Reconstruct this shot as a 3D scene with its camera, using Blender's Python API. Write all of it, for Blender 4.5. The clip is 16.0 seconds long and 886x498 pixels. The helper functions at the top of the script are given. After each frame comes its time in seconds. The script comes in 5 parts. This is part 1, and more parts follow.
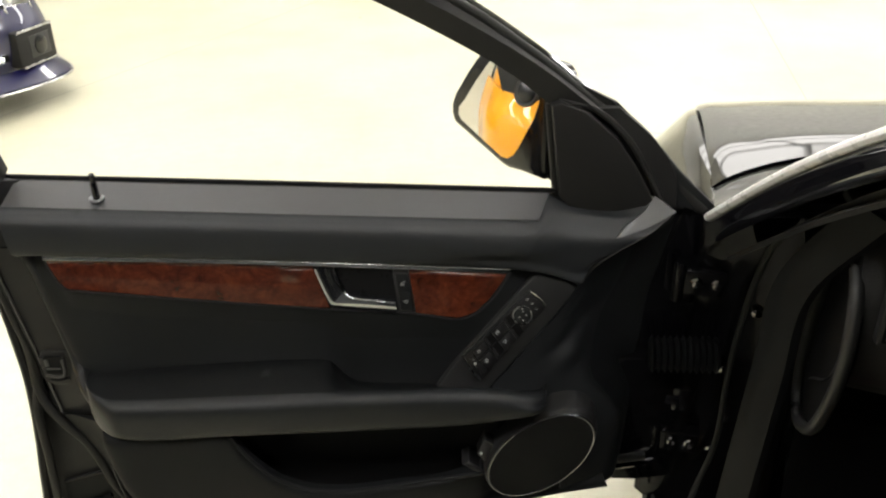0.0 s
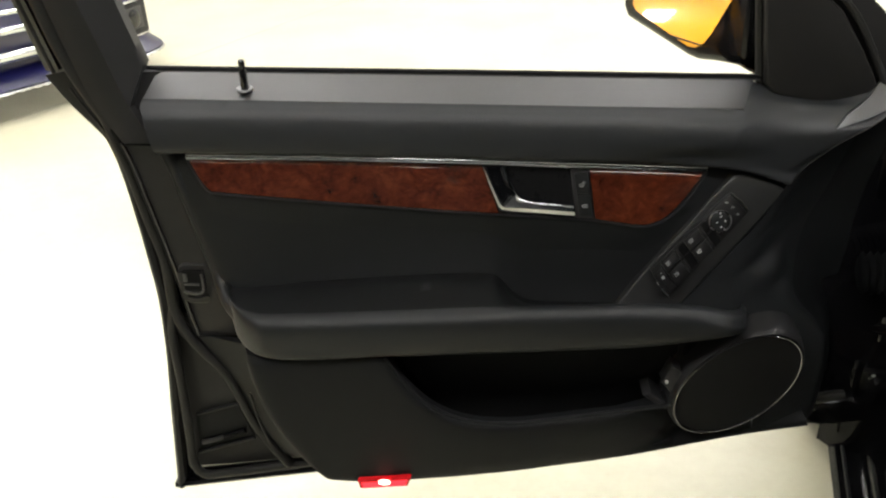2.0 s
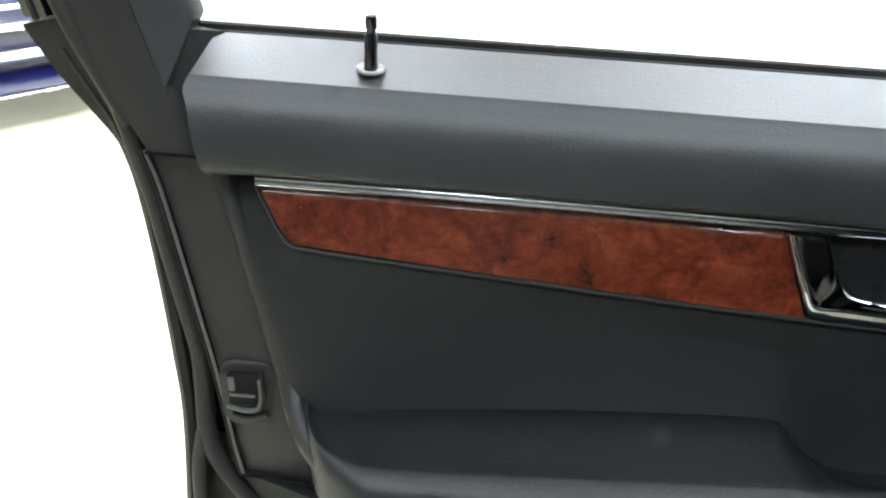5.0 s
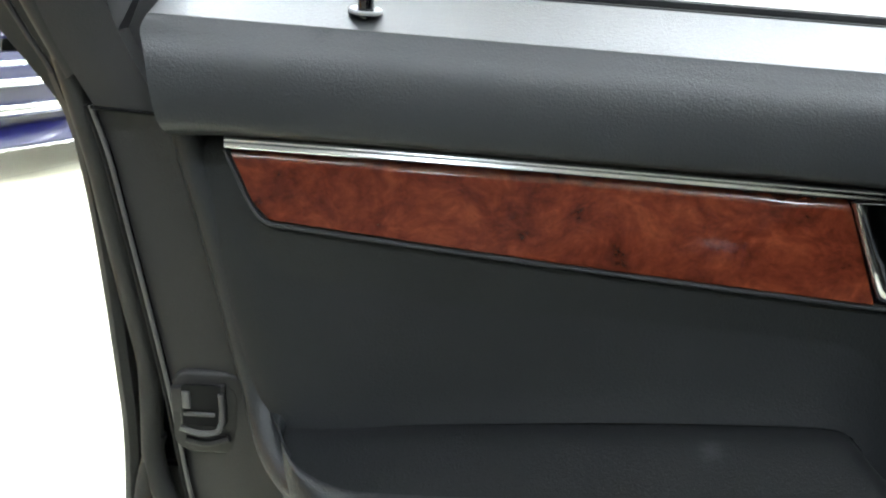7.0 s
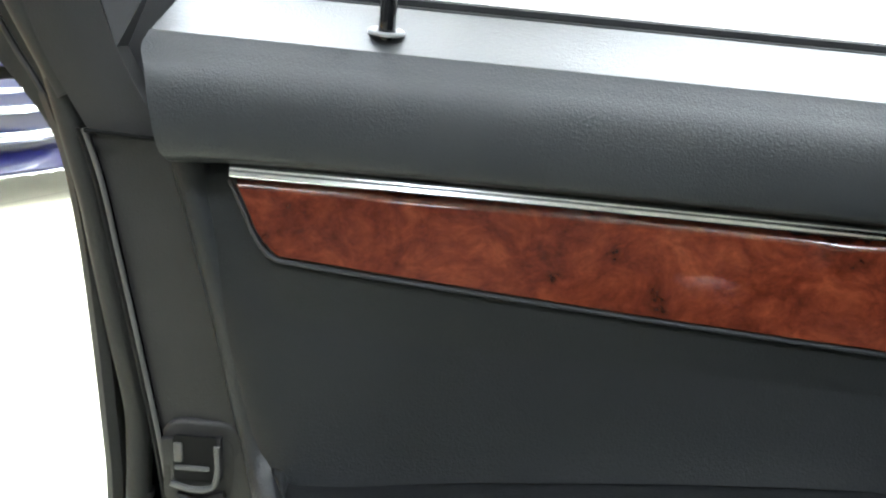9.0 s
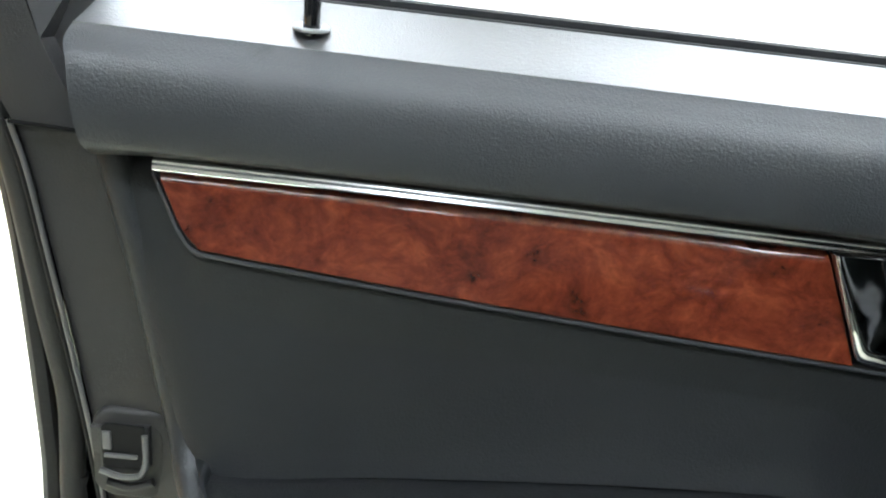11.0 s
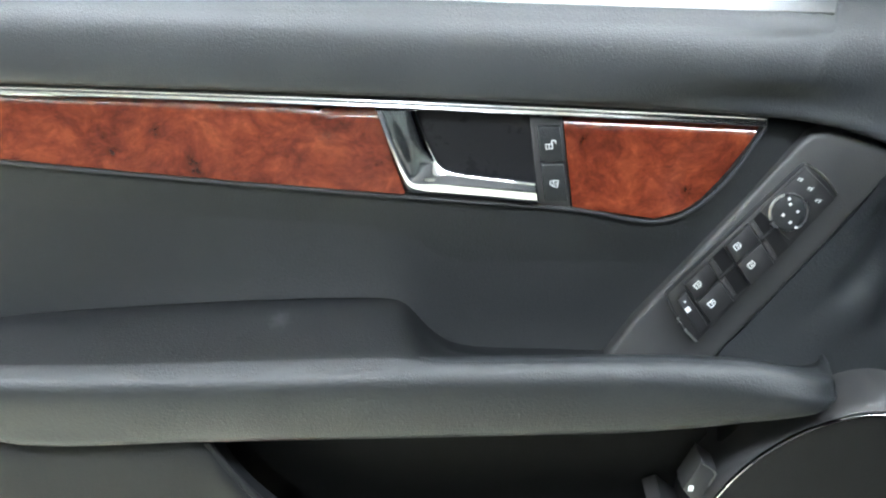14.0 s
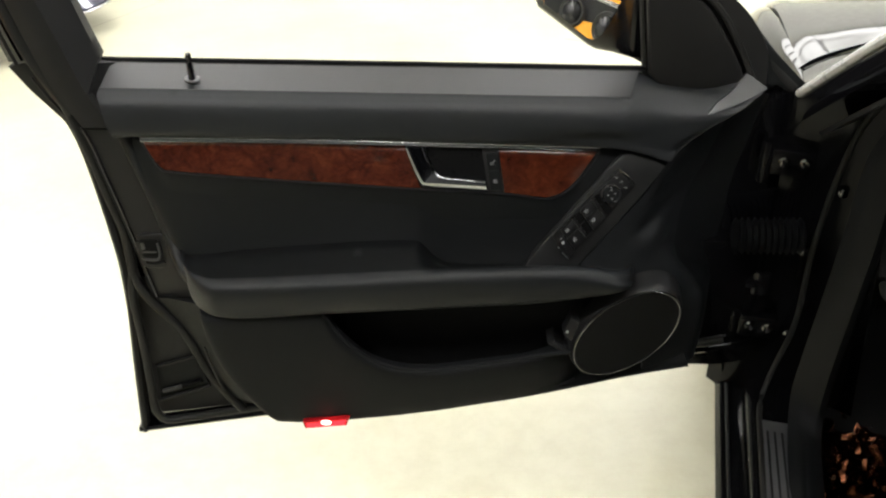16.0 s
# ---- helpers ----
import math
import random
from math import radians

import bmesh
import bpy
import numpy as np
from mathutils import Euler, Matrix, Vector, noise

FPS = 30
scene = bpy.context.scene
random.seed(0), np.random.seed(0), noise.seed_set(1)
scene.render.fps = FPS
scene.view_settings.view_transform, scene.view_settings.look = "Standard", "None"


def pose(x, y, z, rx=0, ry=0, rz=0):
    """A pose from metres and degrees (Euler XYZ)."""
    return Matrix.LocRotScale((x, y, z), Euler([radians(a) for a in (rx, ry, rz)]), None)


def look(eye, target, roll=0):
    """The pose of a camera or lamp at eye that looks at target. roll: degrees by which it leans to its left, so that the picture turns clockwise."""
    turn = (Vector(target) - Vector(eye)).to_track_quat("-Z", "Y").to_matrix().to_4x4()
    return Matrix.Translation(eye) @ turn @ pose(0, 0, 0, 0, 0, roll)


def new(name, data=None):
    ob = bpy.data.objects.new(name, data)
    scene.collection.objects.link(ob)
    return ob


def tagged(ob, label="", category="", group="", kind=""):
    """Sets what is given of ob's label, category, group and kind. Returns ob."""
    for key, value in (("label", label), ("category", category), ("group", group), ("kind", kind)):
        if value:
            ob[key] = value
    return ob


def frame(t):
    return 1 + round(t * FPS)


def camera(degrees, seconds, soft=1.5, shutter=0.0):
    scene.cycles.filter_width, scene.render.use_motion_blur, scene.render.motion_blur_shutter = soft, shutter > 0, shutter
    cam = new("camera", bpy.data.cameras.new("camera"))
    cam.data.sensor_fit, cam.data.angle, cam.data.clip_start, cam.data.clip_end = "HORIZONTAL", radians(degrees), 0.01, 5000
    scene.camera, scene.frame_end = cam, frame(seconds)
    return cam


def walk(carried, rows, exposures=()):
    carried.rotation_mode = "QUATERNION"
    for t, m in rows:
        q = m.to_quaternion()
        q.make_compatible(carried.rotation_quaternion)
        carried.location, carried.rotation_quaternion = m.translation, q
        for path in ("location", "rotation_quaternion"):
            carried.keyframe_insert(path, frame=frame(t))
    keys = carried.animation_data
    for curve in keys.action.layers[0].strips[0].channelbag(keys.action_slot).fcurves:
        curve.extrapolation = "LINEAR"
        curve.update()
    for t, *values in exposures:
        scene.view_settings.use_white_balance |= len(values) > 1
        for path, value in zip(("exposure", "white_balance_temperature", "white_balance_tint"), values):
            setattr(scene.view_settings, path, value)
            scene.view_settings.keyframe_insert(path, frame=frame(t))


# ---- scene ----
cam = camera(56, 16.0, soft=2.25)
PATH = [
    (0, (0.246, -1.103, 1.432), (0.251, 0.661, 0.49), -0.1),
    (0.5, (0.179, -1.167, 1.407), (-0.001, 0.533, 0.369), 0.9),
    (1, (0.155, -1.187, 1.389), (-0.05, 0.511, 0.352), -0.4),
    (1.5, (0.118, -1.138, 1.347), (-0.088, 0.589, 0.361), -2.4),
    (2, (0.085, -1.046, 1.244), (-0.064, 0.713, 0.306), -2.3),
    (2.5, (0.071, -0.948, 1.172), (-0.079, 0.835, 0.279), -1.6),
    (3, (0.041, -0.845, 1.126), (-0.098, 0.967, 0.29), -0.4),
    (3.5, (-0.009, -0.759, 1.089), (-0.146, 1.061, 0.271), 0.6),
    (4, (-0.045, -0.683, 1.04), (-0.217, 1.157, 0.276), 0.8),
    (4.5, (-0.109, -0.627, 1.074), (-0.287, 1.167, 0.207), 1.1),
    (6.8, (-0.188, -0.55, 0.965), (-0.25, 1.327, 0.279), 2.5),
    (7, (-0.189, -0.533, 0.953), (-0.249, 1.354, 0.292), 2.7),
    (7.5, (-0.197, -0.494, 0.939), (-0.245, 1.403, 0.307), 2.8),
    (8, (-0.212, -0.489, 0.953), (-0.243, 1.398, 0.29), 3),
    (8.2, (-0.21, -0.489, 0.95), (-0.254, 1.404, 0.304), 2.9),
    (10.5, (-0.224, -0.493, 0.936), (-0.199, 1.431, 0.389), 5.9),
    (11, (-0.161, -0.485, 0.955), (-0.212, 1.414, 0.328), 4.8),
    (11.5, (-0.06, -0.477, 0.95), (-0.114, 1.417, 0.307), 2.6),
    (12, (0.01, -0.48, 0.943), (-0.125, 1.405, 0.288), 1),
    (12.5, (0.063, -0.469, 0.944), (-0.023, 1.396, 0.227), 0),
    (13, (0.12, -0.488, 0.945), (0.062, 1.36, 0.182), -0.5),
    (13.5, (0.136, -0.538, 0.951), (0.073, 1.272, 0.101), -0.6),
    (14, (0.133, -0.625, 1), (0.05, 1.171, 0.123), -0.5),
    (14.5, (0.13, -0.795, 1.074), (0.061, 0.993, 0.181), -0.3),
    (15, (0.137, -0.986, 1.192), (0.076, 0.774, 0.245), -0.2),
    (15.5, (0.133, -1.194, 1.358), (0.078, 0.524, 0.336), -0.1),
    (16, (0.142, -1.169, 1.354), (0.093, 0.529, 0.299), -1.3),
]
EXPOSURES = [(0, 0.18, 6450, 11), (0.5, 0.25, 6450, 11), (1.5, 0.25, 6450, 11), (2, 0.36, 6400, 11), (2.4, 0.62, 6300, 10), (2.8, 1.0, 6100, 9), (3.3, 1.23, 5850, 8), (4.5, 1.4, 5650, 7), (7, 1.45, 5600, 7), (8, 1.65, 5600, 7), (10.5, 1.75, 5550, 7), (11.5, 1.85, 5550, 7), (12.5, 2.15, 5550, 7),
             (13.5, 2.6, 5500, 7), (14.6, 2.75, 5600, 7), (15, 2.27, 5900, 8), (15.3, 0.98, 6150, 10), (15.5, 0.66, 6200, 10), (16, 0.3, 6300, 10)]
walk(cam, [(t, look(eye, target, roll)) for t, eye, target, roll in PATH], EXPOSURES)

FLOOR_Z = -0.07

# ---- light ----
world = bpy.data.worlds.new("showroom_air")
world.use_nodes = True
world.node_tree.nodes["Background"].inputs[0].default_value = (0.9, 0.95, 1.0, 1)
world.node_tree.nodes["Background"].inputs[1].default_value = 0.02
scene.world = world
LAMP_STRENGTH = 19.0


# ---- material helpers ----
def mat(name, color, rough=0.5, metal=0.0, coat=0.0, spec=0.5):
    m = bpy.data.materials.new(name)
    m.use_nodes = True
    b = m.node_tree.nodes["Principled BSDF"]
    b.inputs["Base Color"].default_value = (*color, 1)
    b.inputs["Roughness"].default_value = rough
    b.inputs["Metallic"].default_value = metal
    b.inputs["Coat Weight"].default_value = coat
    b.inputs["Specular IOR Level"].default_value = spec
    return m


def node(m, kind, **inputs):
    n = m.node_tree.nodes.new(kind)
    for key, value in inputs.items():
        n.inputs[key.replace("_", " ")].default_value = value
    return n


def link(m, a, out, b, inp):
    m.node_tree.links.new(a.outputs[out], b.inputs[inp])


def bsdf(m):
    return m.node_tree.nodes["Principled BSDF"]


def coords(m):
    return node(m, "ShaderNodeTexCoord")


def ramp(m, stops):
    r = m.node_tree.nodes.new("ShaderNodeValToRGB")
    e = r.color_ramp.elements
    while len(e) < len(stops):
        e.new(0.5)
    for el, (p, c) in zip(e, stops):
        el.position, el.color = p, (*c, 1)
    return r


def grained(name, color, rough, scale, bump, mottled=0.15, spec=0.5):
    """Moulded plastic with a pebbled grain, slight mottling and uneven sheen."""
    m = mat(name, color, rough, spec=spec)
    tc = coords(m)
    v = node(m, "ShaderNodeTexVoronoi", Scale=scale)
    v.feature = "SMOOTH_F1"
    n = node(m, "ShaderNodeTexNoise", Scale=scale * 0.45, Detail=4.0)
    big = node(m, "ShaderNodeTexNoise", Scale=7.0, Detail=5.0, Roughness=0.6)
    for t in (v, n, big):
        link(m, tc, "Object", t, "Vector")
    mx = m.node_tree.nodes.new("ShaderNodeMath")
    mx.operation = "ADD"
    link(m, v, "Distance", mx, 0)
    link(m, n, "Fac", mx, 1)
    bp = node(m, "ShaderNodeBump", Strength=bump, Distance=0.0006)
    link(m, mx, 0, bp, "Height")
    link(m, bp, "Normal", bsdf(m), "Normal")
    lo, hi = [tuple(c * (1 + s * mottled) for c in color) for s in (-1, 1)]
    r = ramp(m, [(0.3, lo), (0.7, hi)])
    link(m, big, "Fac", r, "Fac")
    link(m, r, "Color", bsdf(m), "Base Color")
    rr = ramp(m, [(0.25, (rough - 0.05,) * 3), (0.75, (rough + 0.06,) * 3)])
    link(m, big, "Fac", rr, "Fac")
    link(m, rr, "Color", bsdf(m), "Roughness")
    return m


def stain(m, centre, radius, color, amount):
    """A single smudge of uneven outline on a surface, at a place on the door."""
    tc = coords(m)
    n = node(m, "ShaderNodeTexNoise", Scale=220.0, Detail=4.0)
    link(m, tc, "Object", n, "Vector")
    add = m.node_tree.nodes.new("ShaderNodeVectorMath")
    add.operation = "MULTIPLY_ADD"
    add.inputs[1].default_value = (radius * 1.6,) * 3
    link(m, n, "Color", add, 0)
    link(m, tc, "Object", add, 2)
    d = m.node_tree.nodes.new("ShaderNodeVectorMath")
    d.operation = "DISTANCE"
    d.inputs[1].default_value = tuple(c + radius * 0.8 for c in centre)
    link(m, add, 0, d, 0)
    r = m.node_tree.nodes.new("ShaderNodeMapRange")
    r.inputs["From Min"].default_value, r.inputs["From Max"].default_value = radius, radius * 0.3
    r.inputs["To Max"].default_value = amount
    m.node_tree.links.new(d.outputs["Value"], r.inputs["Value"])
    base = bsdf(m).inputs["Base Color"]
    old = base.links[0].from_socket
    mix = m.node_tree.nodes.new("ShaderNodeMix")
    mix.data_type = "RGBA"
    mix.inputs[7].default_value = (*color, 1)
    m.node_tree.links.new(r.outputs["Result"], mix.inputs[0])
    m.node_tree.links.new(old, mix.inputs[6])
    m.node_tree.links.new(mix.outputs[2], base)


def burl():
    """Lacquered red-brown burl veneer: clouded figure, dark eyes and streaks under a clear coat."""
    m = mat("burl_veneer", (0.2, 0.05, 0.02), 0.35, coat=1.0)
    bsdf(m).inputs["Coat Roughness"].default_value = 0.09
    bsdf(m).inputs["Specular IOR Level"].default_value = 0.0
    tc = coords(m)
    mp = node(m, "ShaderNodeMapping")
    mp.inputs["Scale"].default_value = (0.95, 1.0, 1.2)
    link(m, tc, "Object", mp, "Vector")
    warp = node(m, "ShaderNodeTexNoise", Scale=16.0, Detail=3.0)
    link(m, mp, "Vector", warp, "Vector")
    add = m.node_tree.nodes.new("ShaderNodeVectorMath")
    add.operation = "MULTIPLY_ADD"
    add.inputs[1].default_value = (0.05, 0.05, 0.05)
    link(m, warp, "Color", add, 0)
    link(m, mp, "Vector", add, 2)
    cloud = node(m, "ShaderNodeTexNoise", Scale=36.0, Detail=9.0, Roughness=0.68, Distortion=0.25)
    fine = node(m, "ShaderNodeTexNoise", Scale=150.0, Detail=4.0, Roughness=0.7)
    eyes = node(m, "ShaderNodeTexNoise", Scale=62.0, Detail=3.0, Roughness=0.55)
    patch = node(m, "ShaderNodeTexNoise", Scale=17.0, Detail=4.0, Roughness=0.6)
    for t in (cloud, fine, eyes, patch):
        link(m, add, 0, t, "Vector")
    r = ramp(m, [(0.33, (0.034, 0.0080, 0.0043)), (0.44, (0.060, 0.0128, 0.0064)), (0.54, (0.086, 0.0192, 0.0087)), (0.70, (0.124, 0.0315, 0.0142))])
    link(m, cloud, "Fac", r, "Fac")
    er = ramp(m, [(0.34, (0.62, 0.55, 0.52)), (0.46, (0.82, 0.78, 0.75)), (0.57, (1, 1, 1))])
    link(m, eyes, "Fac", er, "Fac")
    pr = ramp(m, [(0.44, (0.0,) * 3), (0.60, (1.0,) * 3)])
    link(m, patch, "Fac", pr, "Fac")
    mul = m.node_tree.nodes.new("ShaderNodeMix")
    mul.data_type, mul.blend_type = "RGBA", "MULTIPLY"
    link(m, pr, "Color", mul, "Factor")
    m.node_tree.links.new(r.outputs["Color"], mul.inputs[6])
    m.node_tree.links.new(er.outputs["Color"], mul.inputs[7])
    fr = ramp(m, [(0.3, (0.72,) * 3), (0.7, (1.12,) * 3)])
    link(m, fine, "Fac", fr, "Fac")
    mul2 = m.node_tree.nodes.new("ShaderNodeMix")
    mul2.data_type, mul2.blend_type = "RGBA", "MULTIPLY"
    mul2.inputs[0].default_value = 1.0
    m.node_tree.links.new(mul.outputs[2], mul2.inputs[6])
    m.node_tree.links.new(fr.outputs["Color"], mul2.inputs[7])
    m.node_tree.links.new(mul2.outputs[2], bsdf(m).inputs["Base Color"])
    return m


def floor_paint():
    m = mat("cream_floor_paint", (0.74, 0.71, 0.60), 0.33)
    tc = coords(m)
    a = node(m, "ShaderNodeTexNoise", Scale=0.9, Detail=6.0, Roughness=0.6)
    b = node(m, "ShaderNodeTexNoise", Scale=14.0, Detail=5.0, Roughness=0.7)
    c = node(m, "ShaderNodeTexVoronoi", Scale=1.1)
    for t in (a, b, c):
        link(m, tc, "Object", t, "Vector")
    r = ramp(m, [(0.32, (0.490, 0.470, 0.342)), (0.5, (0.545, 0.528, 0.400)), (0.70, (0.585, 0.572, 0.446))])
    link(m, a, "Fac", r, "Fac")
    r2 = ramp(m, [(0.35, (0.93, 0.92, 0.90)), (0.6, (1.0, 1.0, 1.0))])
    link(m, b, "Fac", r2, "Fac")
    mul = m.node_tree.nodes.new("ShaderNodeMix")
    mul.data_type, mul.blend_type = "RGBA", "MULTIPLY"
    mul.inputs[0].default_value = 1.0
    m.node_tree.links.new(r.outputs["Color"], mul.inputs[6])
    m.node_tree.links.new(r2.outputs["Color"], mul.inputs[7])
    spot = ramp(m, [(0.0, (0.35, 0.33, 0.3)), (0.012, (0.35, 0.33, 0.3)), (0.02, (1, 1, 1))])
    link(m, c, "Distance", spot, "Fac")
    mul2 = m.node_tree.nodes.new("ShaderNodeMix")
    mul2.data_type, mul2.blend_type = "RGBA", "MULTIPLY"
    mul2.inputs[0].default_value = 1.0
    m.node_tree.links.new(mul.outputs[2], mul2.inputs[6])
    m.node_tree.links.new(spot.outputs["Color"], mul2.inputs[7])
    m.node_tree.links.new(mul2.outputs[2], bsdf(m).inputs["Base Color"])
    rr = ramp(m, [(0.3, (0.28,) * 3), (0.7, (0.42,) * 3)])
    link(m, b, "Fac", rr, "Fac")
    link(m, rr, "Color", bsdf(m), "Roughness")
    bp = node(m, "ShaderNodeBump", Strength=0.12, Distance=0.002)
    link(m, b, "Fac", bp, "Height")
    link(m, bp, "Normal", bsdf(m), "Normal")
    return m


def car_paint(name, color, flake=0.1):
    m = mat(name, color, 0.35, coat=1.0)
    bsdf(m).inputs["Coat Roughness"].default_value = 0.03
    tc = coords(m)
    n = node(m, "ShaderNodeTexNoise", Scale=900.0, Detail=2.0)
    big = node(m, "ShaderNodeTexNoise", Scale=3.0, Detail=4.0)
    link(m, tc, "Object", n, "Vector")
    link(m, tc, "Object", big, "Vector")
    r = ramp(m, [(0.35, tuple(c * (1 - flake) for c in color)), (0.65, tuple(c * (1 + flake) for c in color))])
    link(m, n, "Fac", r, "Fac")
    link(m, r, "Color", bsdf(m), "Base Color")
    rr = ramp(m, [(0.3, (0.02,) * 3), (0.7, (0.07,) * 3)])
    link(m, big, "Fac", rr, "Fac")
    link(m, rr, "Color", bsdf(m), "Coat Roughness")
    return m


def smudged(name, color, rough, metal, amount=0.08):
    m = mat(name, color, rough, metal)
    tc = coords(m)
    n = node(m, "ShaderNodeTexNoise", Scale=38.0, Detail=5.0, Roughness=0.65)
    link(m, tc, "Object", n, "Vector")
    rr = ramp(m, [(0.35, (max(0.02, rough - amount / 2),) * 3), (0.75, (rough + amount,) * 3)])
    link(m, n, "Fac", rr, "Fac")
    link(m, rr, "Color", bsdf(m), "Roughness")
    return m


def glowing(name, color, strength):
    m = bpy.data.materials.new(name)
    m.use_nodes = True
    nt = m.node_tree
    nt.nodes.remove(nt.nodes["Principled BSDF"])
    e = nt.nodes.new("ShaderNodeEmission")
    e.inputs[0].default_value, e.inputs[1].default_value = (*color, 1), strength
    nt.links.new(e.outputs[0], nt.nodes["Material Output"].inputs[0])
    return m


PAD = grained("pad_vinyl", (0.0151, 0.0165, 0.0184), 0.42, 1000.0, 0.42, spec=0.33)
# pad vinyl made paler and shinier: light on the ledge is in the colour
LEDGE_LIT = grained("ledge_vinyl_lit", (0.0200, 0.0208, 0.0222), 0.38, 1000.0, 0.28, spec=0.74)
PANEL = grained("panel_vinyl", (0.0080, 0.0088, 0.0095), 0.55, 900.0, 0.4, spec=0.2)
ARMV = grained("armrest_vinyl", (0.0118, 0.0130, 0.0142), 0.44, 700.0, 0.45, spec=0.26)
# armrest vinyl darkened for shade; other dim black parts use it too
SHELF = grained("shelf_vinyl_shaded", (0.0047, 0.0052, 0.0057), 0.55, 900.0, 0.35, spec=0.16)
stain(PAD, (-0.289, 0.004, 0.906), 0.010, (0.006, 0.006, 0.007), 0.6)
stain(SHELF, (-0.024, -0.059, 0.66), 0.010, (0.03, 0.032, 0.033), 0.6)
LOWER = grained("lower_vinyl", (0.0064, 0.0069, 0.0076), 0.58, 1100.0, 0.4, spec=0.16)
HARD = grained("hard_plastic", (0.0148, 0.0144, 0.0142), 0.5, 1100.0, 0.3, spec=0.25)
SEALR = grained("door_rubber", (0.015, 0.0148, 0.0138), 0.58, 500.0, 0.2, spec=0.25)
SATIN = grained("satin_plastic", (0.0165, 0.0165, 0.0172), 0.42, 1500.0, 0.15, spec=0.3)
SWITCHM = grained("switch_plastic", (0.0115, 0.0115, 0.0120), 0.34, 1500.0, 0.12, spec=0.35)
# black for the painted shade of wells and slot; also seal and edge gap
WELLM = mat("well_black", (0.0030, 0.0030, 0.0033), 0.6, spec=0.12)
CUPM = smudged("cup_plastic", (0.0075, 0.0075, 0.0080), 0.3, 0.0, 0.15)
bsdf(CUPM).inputs["Specular IOR Level"].default_value = 0.06
PLATE = grained("plate_plastic", (0.0158, 0.0160, 0.0164), 0.45, 1300.0, 0.2, spec=0.3)
GLOSSY = smudged("glossy_black_plastic", (0.006, 0.006, 0.007), 0.12, 0.0, 0.15)
# near-black that paints the shade of hollows; seams and the bulkhead share it
DEEP = mat("shade_black", (0.0040, 0.0040, 0.0041), 0.9, spec=0.1)
POCKETM = grained("pocket_felt_grey", (0.0085, 0.0085, 0.0088), 0.9, 1200.0, 0.4, spec=0.1)
CHROME = smudged("chrome", (0.76, 0.775, 0.80), 0.04, 1.0, 0.06)
HANDLEM = smudged("handle_chrome", (0.52, 0.535, 0.57), 0.05, 1.0, 0.06)
STRIPM = smudged("strip_chrome", (0.66, 0.67, 0.69), 0.15, 1.0, 0.06)
SILVER = smudged("satin_silver", (0.55, 0.55, 0.56), 0.25, 1.0, 0.12)
MOULD = smudged("bright_moulding", (0.80, 0.80, 0.80), 0.3, 0.15, 0.1)
SILLM = smudged("sill_metal", (0.16, 0.16, 0.165), 0.42, 0.5, 0.15)
GREYP = grained("grey_plastic", (0.045, 0.045, 0.043), 0.45, 900.0, 0.2, spec=0.3)
LATCHM = grained("latch_plastic", (0.055, 0.055, 0.055), 0.35, 900.0, 0.1, spec=0.5)
WOOD = burl()
MESHG = grained("speaker_cloth", (0.006, 0.006, 0.006), 0.6, 1600.0, 1.0, spec=0.15)
ICON = mat("icon_ink", (0.46, 0.47, 0.47), 0.5)
BLACKP = car_paint("black_paint", (0.004, 0.004, 0.005))
JAMBP = smudged("jamb_paint", (0.0046, 0.0046, 0.0052), 0.16, 0.0, 0.12)
bsdf(JAMBP).inputs["Specular IOR Level"].default_value = 0.17
RINGM = smudged("ring_metal", (0.34, 0.34, 0.35), 0.06, 1.0, 0.08)
bsdf(BLACKP).inputs["Specular IOR Level"].default_value = 0.0
bsdf(BLACKP).inputs["Coat IOR"].default_value = 2.0
BLUEP = car_paint("dark_blue_paint", (0.002, 0.002, 0.040))
COLLAR = mat("pin_collar_plastic", (0.17, 0.174, 0.18), 0.35)
YELLOWP = car_paint("yellow_paint", (0.74, 0.31, 0.003), 0.05)
bsdf(YELLOWP).inputs["Specular IOR Level"].default_value = 0.2
MIRROR = mat("mirror_glass", (0.92, 0.93, 0.93), 0.01, 1.0)
FLOOR = floor_paint()
JOINT = mat("joint_filler", (0.36, 0.34, 0.29), 0.7)
WALLW = grained("white_wall_paint", (0.75, 0.75, 0.73), 0.7, 60.0, 0.3)
# dark paint for the south wall, so the door trim reflects less light
WALLP = grained("wall_paint", (0.13, 0.13, 0.135), 0.7, 60.0, 0.3)
CEILP = grained("ceiling_paint", (0.76, 0.76, 0.74), 0.8, 60.0, 0.3)
TUBE = glowing("lamp_diffuser", (1.0, 0.975, 0.93), LAMP_STRENGTH)
# weak glow for the panels added above the bonnet
BONNET_FILL = glowing("bonnet_fill_diffuser", (1.0, 0.965, 0.90), LAMP_STRENGTH * 0.16)
WHITEM = mat("white_metal", (0.8, 0.8, 0.8), 0.4)
REDL = mat("red_lens", (0.55, 0.01, 0.015), 0.15, coat=0.5)
REDGLOW = glowing("red_lamp_light", (1.0, 0.03, 0.04), 1.9)
HOTGLOW = glowing("red_lamp_filament", (1.0, 0.30, 0.24), 9.0)
CLEAR = mat("clear_lens", (0.85, 0.87, 0.9), 0.05)
bsdf(CLEAR).inputs["Transmission Weight"].default_value = 0.9
TYRE = grained("tyre_rubber", (0.015, 0.015, 0.015), 0.8, 300.0, 0.4)
CARPET = grained("carpet", (0.012, 0.012, 0.012), 0.95, 400.0, 1.0, spec=0.1)
FOIL = grained("clear_plastic_film", (0.055, 0.022, 0.011), 0.2, 120.0, 1.0)
